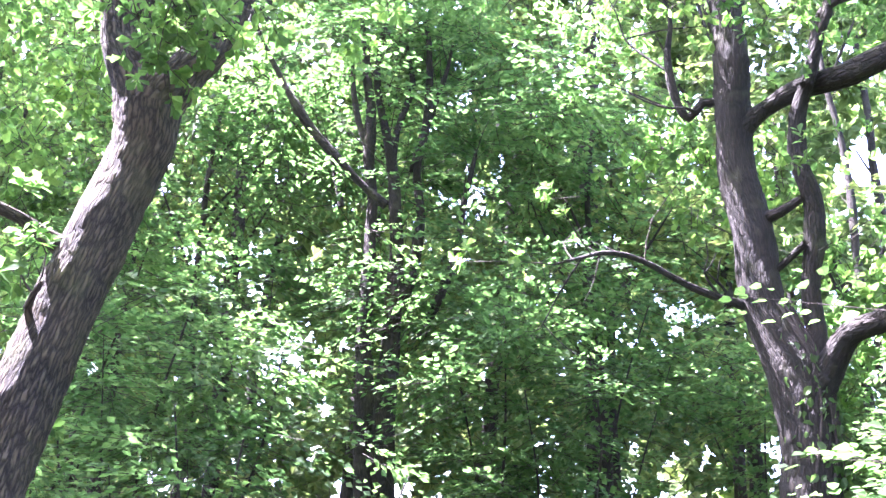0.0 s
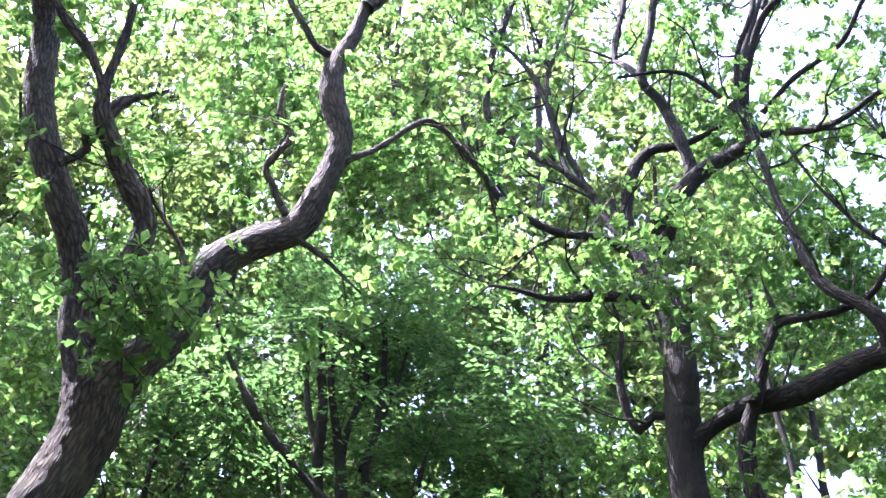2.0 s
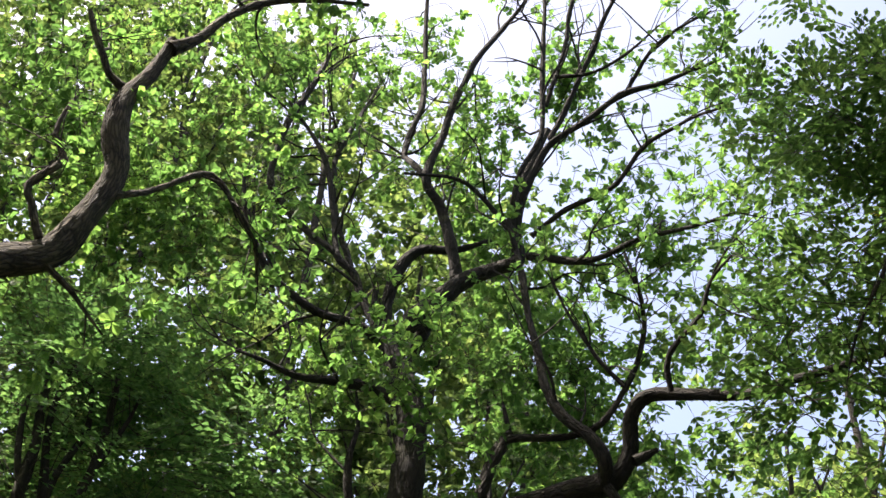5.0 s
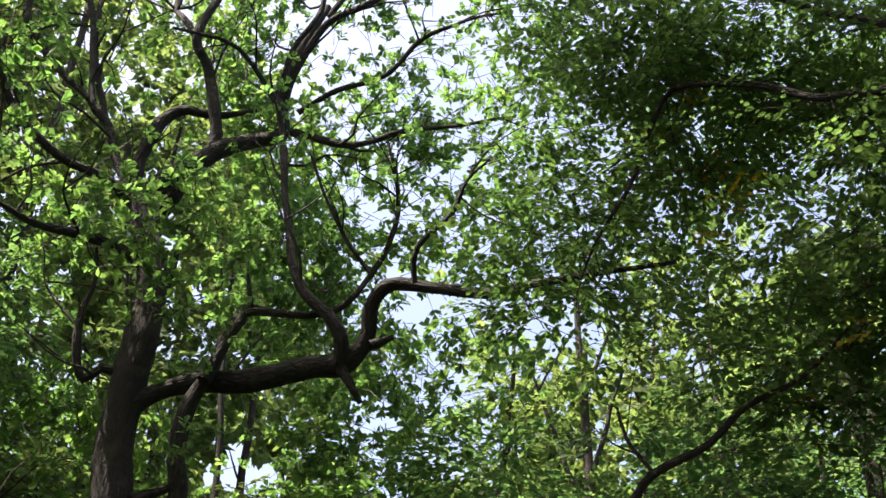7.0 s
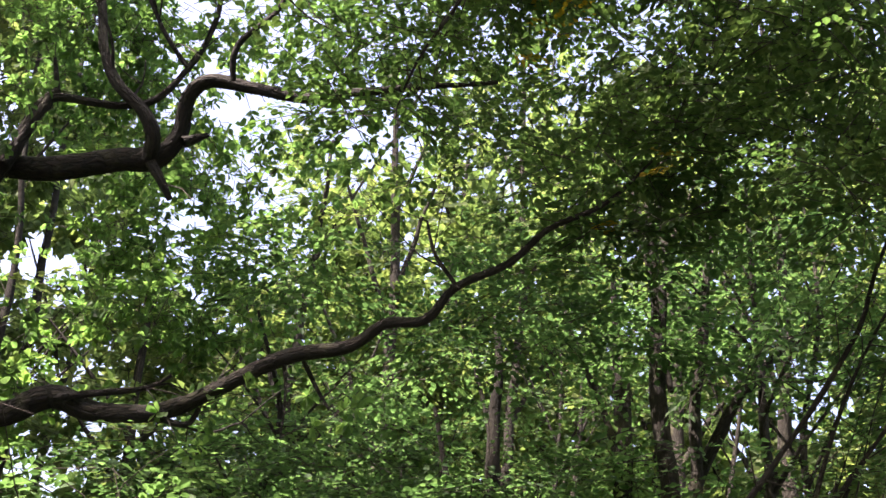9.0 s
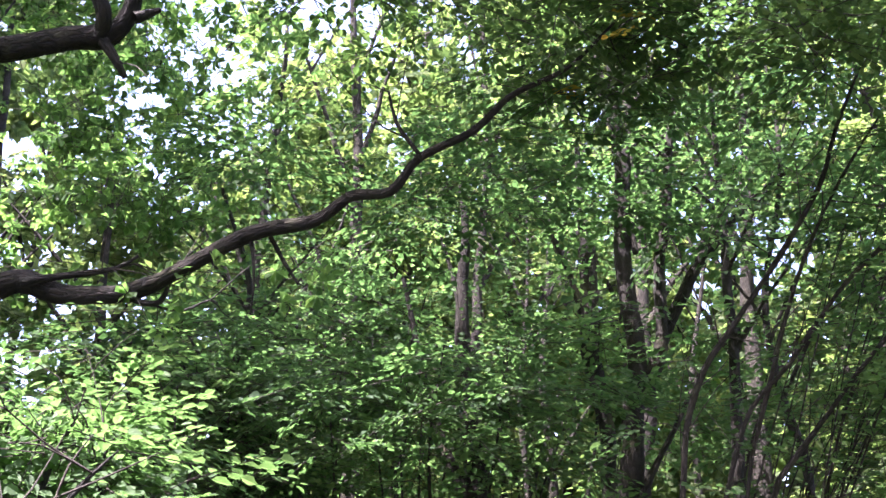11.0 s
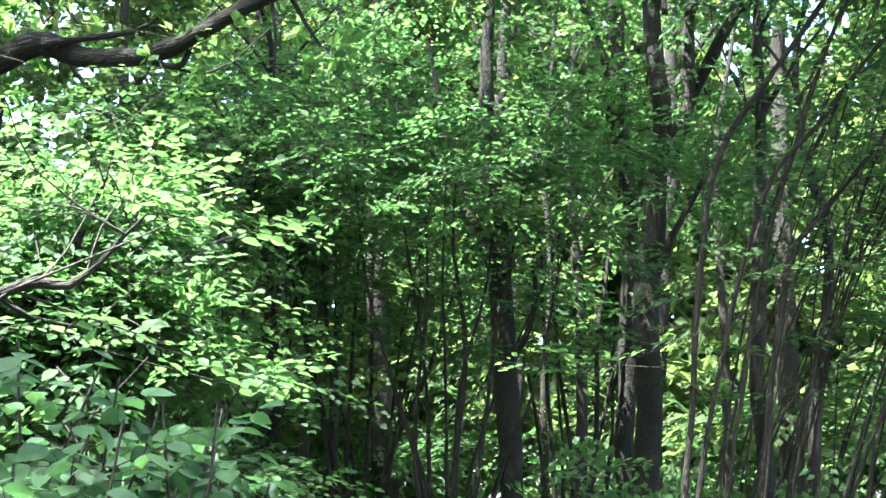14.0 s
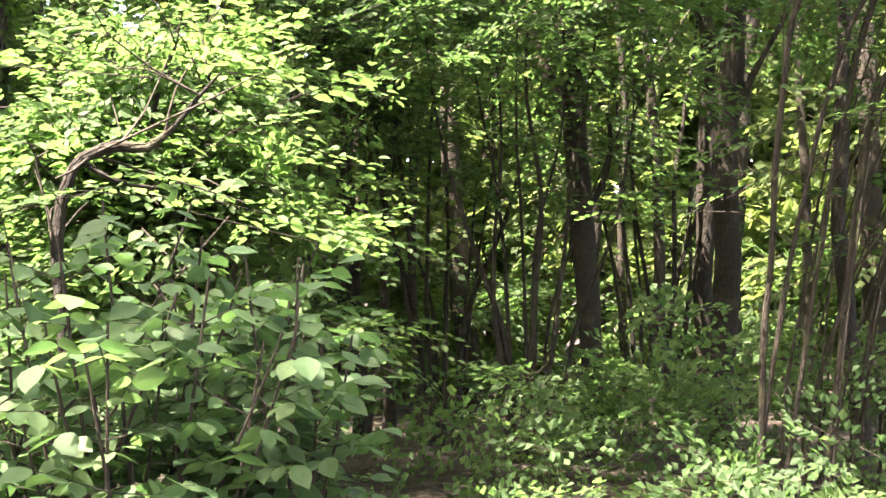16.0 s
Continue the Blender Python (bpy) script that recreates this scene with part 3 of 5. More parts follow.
# unseen high foliage, added to shade the many-stemmed young tree
crown(leaning_oak, [(-25, 21.6, 15.4, 2.6, 1.6, 0.8, 300), (-17, 22.5, 15.0, 2.2, 1.4, 0.7, 200)], OAK_LEAF, 0.16, 0.5, "simple", 14, style="rosette", gaps=0.2)
crown(leaning_oak, [(-17.2, 5.8, 6.95, 0.5, 0.25, 0.26, 110), (-14.6, 5.85, 7.0, 0.3, 0.2, 0.14, 30), (-6, 10.9, 7.4, 0.5, 0.3, 0.6, 70), (0, 11.8, 7.5, 0.6, 0.3, 0.35, 50), (-9, 9.6, 7.4, 0.5, 0.3, 0.3, 30)], OAK_LEAF, 0.1, 0.34, "obovate", 13, style="rosette", gaps=0)

# ---- the spreading oak ----
spreading_oak = thing("oak_tree", (3.4, 10.4, 0), "spreading oak with dark crooked limbs and bright green leaves", "tree")
SPREADING = []


def spreading(name, points):
    SPREADING.append(points)
    big = points[0][3] > 0.08
    limb(spreading_oak, "trunk" if name == "trunk" else "limb" if big else "branch", points, SHADED_BARK, 20 if big else 9, 0.09 if big else 0.1, 0.06)


spreading("trunk", [(3.48, 10.43, 0.88, 0.469), (3.53, 10.42, 2.13, 0.344), (3.54, 10.41, 3.35, 0.292), (3.54, 10.41, 4.09, 0.259), (3.44, 10.45, 4.75, 0.263), (3.20, 10.52, 5.39, 0.221), (3.10, 10.55, 6.18, 0.203), (2.97, 10.59, 6.83, 0.192), (2.95, 10.60, 7.49, 0.187), (2.95, 10.60, 8.18, 0.192), (2.87, 10.62, 9.06, 0.173), (2.68, 10.67, 9.48, 0.142), (2.51, 10.71, 9.97, 0.117), (2.45, 10.72, 10.21, 0.049)])
spreading("low stem", [(3.60, 10.40, 4.41, 0.170), (3.65, 10.30, 4.89, 0.108), (3.57, 10.25, 5.50, 0.095), (3.60, 10.16, 6.24, 0.097), (3.48, 10.12, 6.70, 0.086), (3.51, 10.03, 7.23, 0.081), (3.62, 9.91, 7.69, 0.073), (3.69, 9.80, 8.23, 0.062), (3.81, 9.68, 8.43, 0.053)])
spreading("main right limb", [(2.62, 10.68, 9.58, 0.102), (2.51, 10.71, 9.94, 0.124), (2.70, 10.66, 10.31, 0.123), (3.04, 10.57, 10.71, 0.114), (3.28, 10.50, 11.03, 0.116), (3.69, 10.36, 11.31, 0.095), (3.97, 10.26, 11.52, 0.089), (3.86, 10.30, 12.13, 0.069), (3.89, 10.29, 12.80, 0.063), (4.06, 10.22, 13.53, 0.057), (4.20, 10.17, 14.07, 0.054)])
spreading("strut", [(2.75, 10.66, 9.3, 0.09), (2.85, 10.93, 9.61, 0.076), (3.00, 10.89, 10.29, 0.078), (3.08, 10.87, 10.78, 0.087), (3.27, 10.82, 11.18, 0.089)])
spreading("upright limb", [(3.22, 10.52, 11.06, 0.087), (3.09, 10.49, 11.64, 0.078), (2.87, 10.49, 12.22, 0.068), (2.60, 10.49, 12.60, 0.058), (2.68, 10.41, 13.38, 0.056), (2.77, 10.32, 13.99, 0.053), (3.00, 10.19, 15.05, 0.047), (3.34, 10.02, 15.92, 0.036), (3.67, 9.84, 16.81, 0.023)])
spreading("left limb", [(2.44, 10.73, 9.89, 0.083), (2.08, 10.72, 10.02, 0.059), (1.57, 10.72, 10.04, 0.052), (1.00, 10.70, 10.31, 0.048), (0.70, 10.64, 10.59, 0.042), (0.45, 10.57, 11.00, 0.032), (0.26, 10.50, 11.57, 0.022)])
spreading("inner limb", [(2.45, 10.72, 9.86, 0.062), (2.18, 10.84, 10.41, 0.053), (1.98, 10.94, 10.94, 0.054), (1.70, 11.04, 11.25, 0.044), (1.55, 11.12, 12.02, 0.042), (1.38, 11.20, 12.78, 0.040), (1.05, 11.29, 13.46, 0.033), (0.59, 11.38, 14.10, 0.021)])
spreading("short spike", [(2.43, 10.73, 9.94, 0.055), (2.30, 10.76, 10.31, 0.049), (2.26, 10.76, 10.65, 0.039)])
spreading("left high limb", [(2.05, 10.92, 10.8, 0.045), (2.01, 11.12, 11.11, 0.044), (1.72, 11.35, 11.98, 0.046), (1.48, 11.56, 13.28, 0.041), (1.68, 11.70, 14.55, 0.035), (1.91, 11.85, 15.67, 0.023)])
spreading("far high limb", [(1.68, 11.06, 11.3, 0.042), (1.15, 11.36, 11.9, 0.05), (0.69, 11.58, 12.65, 0.052), (0.66, 11.73, 13.87, 0.051), (0.83, 11.87, 14.90, 0.049), (0.99, 12.01, 15.93, 0.042), (1.04, 12.16, 17.14, 0.030)])
spreading("cross limb", [(2.5, 10.75, 9.85, 0.09), (2.57, 11.11, 10.40, 0.079), (2.57, 11.11, 11.26, 0.082), (2.79, 11.05, 11.78, 0.069), (3.23, 10.93, 11.89, 0.046), (3.72, 10.78, 12.16, 0.031)])
spreading("fan limb", [(3.94, 10.27, 11.43, 0.081), (3.84, 10.15, 11.81, 0.063), (3.83, 9.99, 12.30, 0.057), (3.91, 9.80, 12.74, 0.054), (4.03, 9.59, 13.14, 0.050), (4.32, 9.30, 13.39, 0.043), (4.79, 8.89, 13.82, 0.040), (5.21, 8.48, 13.89, 0.032), (5.64, 8.02, 13.99, 0.020)])
spreading("fan limb 2", [(3.91, 10.17, 11.66, 0.048), (3.74, 10.08, 11.96, 0.045), (3.71, 9.93, 12.62, 0.038), (3.91, 9.69, 13.35, 0.039), (3.83, 9.56, 14.21, 0.041), (3.75, 9.43, 15.33, 0.034), (3.63, 9.32, 16.56, 0.022)])
spreading("fan limb 3", [(4.12, 9.87, 13.53, 0.044), (4.31, 9.55, 14.35, 0.041), (4.47, 9.22, 15.14, 0.038), (4.57, 8.92, 15.75, 0.030), (4.78, 8.55, 16.37, 0.018)])
spreading("fan limb 4", [(4.05, 10.12, 11.83, 0.041), (4.32, 9.72, 12.10, 0.037), (4.76, 9.23, 12.26, 0.033), (4.99, 8.80, 12.69, 0.030), (5.31, 8.31, 12.91, 0.023), (5.56, 7.83, 12.81, 0.015)])
spreading("fan limb 5", [(4.03, 10.13, 11.48, 0.051), (4.27, 9.75, 11.19, 0.047), (4.54, 9.33, 11.00, 0.042), (4.90, 8.85, 11.07, 0.035), (5.26, 8.34, 11.01, 0.027), (5.71, 7.72, 10.98, 0.017)])
spreading("fan limb 6", [(4.04, 9.91, 14.26, 0.037), (4.12, 9.62, 15.11, 0.038), (4.12, 9.37, 16.07, 0.031), (4.14, 9.10, 16.95, 0.018)])
spreading("fan limb 7", [(3.78, 10.33, 12.03, 0.038), (3.36, 10.33, 12.47, 0.031), (3.00, 10.31, 12.59, 0.027), (2.26, 10.36, 12.41, 0.019)])
spreading("fan limb 8", [(4.93, 9.16, 14.18, 0.033), (5.07, 8.77, 14.67, 0.029), (5.24, 8.36, 14.83, 0.025), (5.55, 7.83, 14.86, 0.016)])
spreading("fan limb 9", [(4.04, 9.58, 14.55, 0.029), (4.47, 9.17, 14.45, 0.025), (4.83, 8.76, 14.70, 0.021), (5.07, 8.39, 14.95, 0.012)])
spreading("high twig", [(2.61, 10.5, 12.6, 0.05), (2.44, 10.82, 13.1, 0.046), (2.34, 11.06, 13.58, 0.045), (2.48, 11.02, 14.58, 0.047), (2.41, 11.04, 15.79, 0.041), (2.29, 11.06, 16.95, 0.033), (2.26, 11.07, 17.92, 0.020)])
spreading("arm", [(3.04, 10.57, 7.26, 0.142), (3.28, 10.36, 7.42, 0.092), (3.60, 10.10, 7.55, 0.110), (3.98, 9.81, 7.60, 0.116), (4.45, 9.45, 7.75, 0.121), (4.74, 9.15, 7.83, 0.114), (4.85, 8.94, 8.11, 0.091), (4.81, 8.80, 8.47, 0.082), (4.91, 8.59, 8.63, 0.076), (5.12, 8.25, 8.50, 0.063), (5.45, 7.70, 8.29, 0.052), (5.60, 7.24, 8.22, 0.042), (5.88, 6.65, 8.15, 0.033), (6.31, 5.84, 8.06, 0.019)])
spreading("arm stub", [(4.70, 9.15, 7.75, 0.070), (4.82, 9.06, 7.52, 0.042), (4.92, 9.04, 7.38, 0.030)])
spreading("arm nub", [(4.80, 8.77, 7.90, 0.053), (4.90, 8.72, 7.98, 0.044), (5.01, 8.66, 8.05, 0.024)])
spreading("rising limb", [(4.68, 9.20, 7.80, 0.075), (4.60, 9.06, 7.96, 0.082), (4.41, 9.07, 8.20, 0.072), (4.15, 9.28, 8.62, 0.059), (3.99, 9.44, 9.35, 0.048), (3.84, 9.59, 10.22, 0.044), (3.73, 9.72, 11.00, 0.039), (3.61, 9.86, 11.73, 0.033)])
spreading("arm branch", [(3.52, 9.89, 7.47, 0.072), (3.62, 9.80, 7.82, 0.058), (3.70, 9.71, 8.23, 0.052), (3.77, 9.62, 8.33, 0.046), (4.31, 9.33, 8.35, 0.040), (4.58, 9.14, 8.49, 0.037), (4.82, 8.95, 8.95, 0.035), (4.95, 8.82, 9.57, 0.032), (4.90, 8.78, 10.20, 0.026), (4.72, 8.81, 10.76, 0.017)])
spreading("arm spike", [(3.80, 9.68, 8.36, 0.031), (3.74, 9.70, 8.61, 0.025), (3.69, 9.72, 8.81, 0.016)])
spreading("arm twig", [(4.94, 8.23, 8.48, 0.032), (4.84, 8.12, 8.83, 0.030), (5.05, 7.81, 9.20, 0.027), (5.08, 7.61, 9.56, 0.018), (5.19, 7.35, 9.75, 0.012)])
spreading("thin arm twig", [(4.71, 8.82, 8.83, 0.025), (4.40, 8.90, 9.20, 0.022), (4.09, 8.98, 9.75, 0.019), (3.87, 9.00, 10.17, 0.016)])
spreading("left hook", [(2.91, 10.61, 7.60, 0.063), (2.68, 10.67, 7.63, 0.053), (2.53, 10.71, 7.46, 0.050), (2.40, 10.74, 7.73, 0.044), (2.32, 10.75, 8.23, 0.042), (2.35, 10.75, 8.66, 0.029), (2.26, 10.77, 9.11, 0.017)])
spreading("low rung", [(3.20, 10.53, 6.24, 0.066), (3.36, 10.32, 6.28, 0.050), (3.50, 10.11, 6.33, 0.041)])
spreading("low rung 2", [(3.31, 10.49, 5.68, 0.041), (3.39, 10.31, 5.74, 0.038), (3.50, 10.11, 5.85, 0.035)])
spreading("low left branch", [(3.06, 10.57, 5.31, 0.052), (2.76, 10.39, 5.31, 0.037), (2.37, 10.23, 5.38, 0.033), (1.93, 10.07, 5.53, 0.030), (1.57, 9.88, 5.53, 0.024), (1.28, 9.67, 5.37, 0.018), (1.00, 9.45, 5.20, 0.010)])
spreading("left mid branch", [(2.84, 10.63, 9.02, 0.085), (2.40, 10.74, 9.17, 0.067), (1.94, 10.67, 9.06, 0.053), (1.53, 10.59, 8.94, 0.042), (1.15, 10.49, 8.92, 0.026), (0.77, 10.37, 8.88, 0.013)])
spreading("sweeping limb", [(3.59, 10.40, 4.30, 0.198), (3.73, 10.17, 4.69, 0.135), (3.82, 9.96, 4.92, 0.112), (4.05, 9.69, 5.00, 0.110), (4.27, 9.41, 5.16, 0.109), (4.56, 9.09, 5.02, 0.094), (4.90, 8.72, 5.01, 0.077), (5.06, 8.43, 5.06, 0.073), (5.17, 8.17, 5.14, 0.069), (5.43, 7.80, 5.36, 0.069), (5.60, 7.47, 5.47, 0.068), (5.84, 7.06, 5.54, 0.055), (5.95, 6.75, 5.71, 0.047), (6.09, 6.40, 5.67, 0.041), (6.14, 6.11, 5.90, 0.039), (6.32, 5.69, 6.10, 0.034), (6.41, 5.32, 6.34, 0.026), (6.58, 4.84, 6.47, 0.019), (6.67, 4.41, 6.76, 0.010)])
spreading("sweeping side", [(4.22, 9.18, 5.06, 0.048), (4.51, 9.04, 5.17, 0.035), (4.91, 8.83, 5.29, 0.024), (5.09, 8.72, 5.44, 0.014)])
spreading("sweeping loop", [(4.87, 8.51, 4.94, 0.031), (5.02, 8.42, 4.89, 0.028), (5.13, 8.35, 4.91, 0.026), (5.18, 8.32, 5.05, 0.023)])
spreading("sweeping twig", [(5.66, 7.50, 5.45, 0.025), (5.77, 7.42, 5.22, 0.018), (5.87, 7.34, 5.02, 0.010)])
spreading("sweeping twig 2", [(5.53, 7.60, 5.39, 0.020), (5.57, 7.57, 5.04, 0.013), (5.56, 7.58, 4.73, 0.007)])
spreading("sweeping twig 3", [(6.11, 6.05, 5.88, 0.019), (5.95, 6.21, 6.25, 0.017), (5.90, 6.26, 6.53, 0.010)])
limb(spreading_oak, "trunk_foot", [(3.42, 10.45, -0.3, 0.75), (3.42, 10.45, 0.1, 0.58), (3.42, 10.45, 0.6, 0.46)], SHADED_BARK, 24, 0.08, 0.06)
side_twigs(spreading_oak, [p for p in SPREADING if p[0][3] < 0.09], SHADED_BARK, 1.6, 1.2, 0.15, 28)
limb_foliage(spreading_oak, [p for p in SPREADING if p[0][3] < 0.09], OAK_LEAF, 5, 0.9, 0.4, 0.115, 0.38, "obovate", 21, 0.007)
crown(spreading_oak, [(34, 11.6, 11.4, 1.5, 1.0, 1.5, 230), (38, 11.6, 11.0, 1.0, 1.0, 1.4, 130), (33, 8.6, 11.4, 1.0, 0.8, 1.0, 110), (29, 15.6, 11.6, 2.0, 1.2, 1.2, 190), (35, 14.6, 11.0, 1.6, 1.2, 1.2, 140), (20, 16.6, 12.0, 2.0, 1.2, 1.0, 140), (12, 14.8, 13.0, 2.6, 1.4, 2.2, 504), (24, 15.0, 12.4, 2.6, 1.4, 1.6, 576), (16, 18.0, 12.6, 2.4, 1.4, 1.0, 302), (8, 10.6, 13.2, 2.0, 1.0, 1.8, 345), (20, 11.4, 13.4, 2.6, 1.2, 1.8, 684), (27, 10.6, 13.4, 2.7, 1.2, 2.0, 828), (23, 12.6, 13.6, 2.4, 1.2, 1.6, 446),
                      (23, 8.2, 13.4, 2.5, 1.2, 1.5, 590), (18.5, 8.4, 13.6, 1.8, 1.0, 1.4, 302), (31, 12.6, 12.0, 2.0, 1.2, 1.6, 374), (13, 7.4, 12.0, 1.4, 0.9, 1.0, 158), (22, 5.2, 12.6, 1.9, 0.9, 1.3, 158), (36, 9.2, 11.6, 1.6, 1.2, 1.4, 403), (37, 13.0, 11.8, 1.6, 1.2, 1.6, 302), (32, 6.9, 12.6, 1.6, 1.0, 0.8, 201), (39, 9.8, 10.4, 1.4, 1.0, 1.2, 273), (25, 8.4, 15.0, 2.4, 1.2, 1.0, 158)],
      OAK_LEAF, 0.12, 0.42, "obovate", 22, style="rosette")
crown(spreading_oak, [(15.8, 9.0, 10.0, 0.75, 0.3, 0.45, 72), (14.4, 8.3, 10.0, 0.7, 0.3, 0.35, 42), (17.4, 8.0, 10.2, 0.5, 0.3, 0.3, 24), (15.6, 6.9, 10.2, 0.4, 0.25, 0.3, 15), (9.5, 9.6, 10.6, 0.8, 0.5, 0.4, 54)], OAK_LEAF, 0.11, 0.36, "obovate", 24, style="rosette", gaps=0)

crown(spreading_oak, [(28, 13.4, 12.2, 1.5, 0.8, 1.6, 210), (31, 10.4, 12.0, 1.1, 0.7, 1.2, 130), (29.5, 8.4, 12.4, 0.9, 0.7, 0.8, 45), (31.8, 8.6, 11.8, 0.9, 0.6, 0.9, 110), (26, 15.8, 11.6, 1.5, 0.8, 0.9, 110), (24, 10.2, 11.4, 1.0, 0.6, 0.9, 70)], OAK_LEAF, 0.12, 0.42, "obovate", 26, style="rosette", gaps=0.3)

# unseen foliage added high towards the sun, to cast shade on these spots
shadow_tops = [spot(b, d) + Vector(TO_SUN * 17.6) for b, d in ((36, 9), (44, 9), (52, 8.5), (60, 8.5), (44, 11.5), (34, 11.5), (60, 10.5), (67, 9))]
crown(spreading_oak, [(math.degrees(math.atan2(p.x, p.y)), 20.5, math.hypot(p.x, p.y), 1.7, 1.5, 0.7, 165) for p in shadow_tops], OAK_LEAF, 0.16, 0.5, "simple", 25, style="rosette", gaps=0.2)

# ivy that climbs the spreading oak
ivy = thing("ivy", (3.75, 10.35, 0.05), "ivy with dark glossy leaves that climbs the oak trunk", "climber")
irng = np.random.default_rng(27)
trunk_line = curve_through(SPREADING[0], 0.1)
trunk_line = trunk_line[(trunk_line[:, 2] > 0.2) & (trunk_line[:, 2] < 5.4)]
pick = irng.integers(0, len(trunk_line), 900)
turn = irng.normal(-0.9, 0.75, 900)
outward = np.stack([np.cos(turn), np.sin(turn), np.zeros(900)], 1)
roots = trunk_line[pick, :3] + outward * (trunk_line[pick, 3] * irng.uniform(0.95, 1.3, 900))[:, None]
roots = roots[trunk_line[pick, 2] + irng.normal(0, 0.5, 900) < 4.6]
outward = outward[:len(roots)]
facing = unit(outward + irng.normal(0, 0.45, (len(roots), 3)) + np.array([0, 0, 0.4]))
hanging = unit(np.array([0, 0, -1.0]) + irng.normal(0, 0.5, (len(roots), 3)))
tagged(part("foliage", leaf_mesh("foliage", roots, hanging, facing, irng.uniform(0.06, 0.12, len(roots)), "oval"), SHADE_LEAF, ivy), kind="stuff")
for w in range(5):
    a = -0.9 + 0.35 * (w - 2)
    limb(ivy, "stem", [(p[0] + math.cos(a + 0.3 * math.sin(i * 1.3 + w)) * p[3] * 1.05, p[1] + math.sin(a + 0.3 * math.sin(i * 1.3 + w)) * p[3] * 1.05, p[2], 0.014) for i, p in enumerate(trunk_line[::6])], TWIG_BARK, 5, 0.15, 0.1)

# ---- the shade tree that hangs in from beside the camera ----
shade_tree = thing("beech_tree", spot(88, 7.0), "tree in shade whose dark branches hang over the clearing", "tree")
SHADE = []


def shading(name, points):
    SHADE.append(points)
    # these branches carry their shade in the darkened bark colour
    limb(shade_tree, "branch", points, SHADED_BARK, 9, 0.12, 0.06)


foot = spot(88, 7.0)
limb(shade_tree, "trunk", [(foot.x, foot.y, -0.3, 0.34), (foot.x, foot.y, 1.5, 0.24), (foot.x - 0.1, foot.y + 0.1, 5.0, 0.2), (foot.x - 0.2, foot.y + 0.1, 8.6, 0.14), (foot.x - 0.2, foot.y, 12.5, 0.06)], STEM_BARK, 16, 0.2)
shading("branch", [(6.36, 2.93, 7.87, 0.070), (6.26, 3.42, 8.36, 0.044), (6.11, 3.93, 8.60, 0.035), (6.00, 4.33, 9.00, 0.034), (5.85, 4.75, 9.24, 0.029), (5.68, 5.15, 9.38, 0.025), (5.62, 5.41, 9.01, 0.022), (5.59, 5.63, 8.52, 0.018), (5.45, 5.95, 7.98, 0.015), (5.42, 6.15, 7.63, 0.010)])
shading("branch 3", [(6.60, 2.87, 8.81, 0.066), (6.66, 3.53, 9.57, 0.038), (6.62, 4.25, 10.44, 0.030), (6.54, 4.95, 11.30, 0.022)])
for top in list(SHADE):
    x, y, z, r = top[0]
    shading("joint", [(foot.x - 0.15, foot.y + 0.1, z - 0.9, r * 1.5), ((foot.x + x) / 2, (foot.y + y) / 2, z - 0.35, r * 1.25), (x, y, z, r)])
limb_foliage(shade_tree, SHADE[:2], SHADE_LEAF, 8, 0.9, 0.05, 0.075, 0.33, "oval", 31, 0.007, style="frond")
# the last two masses lie above the view, added to darken the leaves below
crown(shade_tree, [(54, 8.2, 8.4, 1.8, 1.1, 1.4, 576), (64, 8.4, 7.9, 1.9, 1.3, 1.7, 720), (48.5, 9.4, 8.8, 1.3, 1.0, 1.1, 496), (57, 10.2, 7.8, 2.0, 1.2, 1.1, 760), (52, 6.9, 8.9, 1.0, 0.8, 0.6, 192), (63, 11.6, 7.6, 1.8, 1.2, 1.0, 160), (70, 10.5, 7.5, 2.4, 2.0, 1.8, 720),
                   (46, 7.8, 9.2, 1.2, 0.8, 1.0, 170), (44, 11.0, 8.8, 1.4, 1.0, 1.4, 448), (60, 6.9, 8.6, 1.8, 0.8, 0.9, 160), (41, 8.0, 8.4, 1.0, 1.0, 0.6, 110), (72, 6.6, 7.9, 1.0, 0.8, 1.0, 264), (62, 14.0, 6.3, 3.2, 3.0, 1.4, 480), (50, 14.5, 7.0, 2.4, 2.0, 1.0, 336)],
      SHADE_LEAF, 0.085, 0.36, "oval", 32, tilt=0.45, gaps=0.46, clump=0.36, level=0.4)
crown(shade_tree, [(47, 8.4, 8.3, 0.4, 0.3, 0.3, 8), (51, 9.6, 8.3, 0.5, 0.3, 0.3, 8), (58.5, 6.6, 8.0, 0.5, 0.3, 0.25, 9)], YELLOW_LEAF, 0.075, 0.3, "oval", 33, 0, "yellow_foliage", "leaves turning yellow", gaps=0, tilt=0.3)

# the first three masses are unseen canopy, added to keep sun off this tree
crown(shade_tree, [(38, 14.8, 6.4, 2.6, 2.0, 0.7, 330), (48, 15.2, 6.0, 2.4, 2.0, 0.7, 260), (30, 15.5, 6.5, 2.0, 2.0, 0.6, 160), (47, 9.9, 10.4, 1.5, 1.0, 1.2, 170), (44, 9.0, 10.6, 1.2, 1.0, 1.0, 90), (50, 12.4, 11.0, 2.2, 1.5, 1.3, 240), (60, 12.0, 11.0, 2.4, 1.5, 1.8, 240), (70, 11.0, 10.5, 2.4, 1.5, 2.0, 240), (62, 8.6, 11.0, 2.2, 1.0, 1.2, 150)], SHADE_LEAF, 0.1, 0.42, "simple", 34, tilt=0.4)

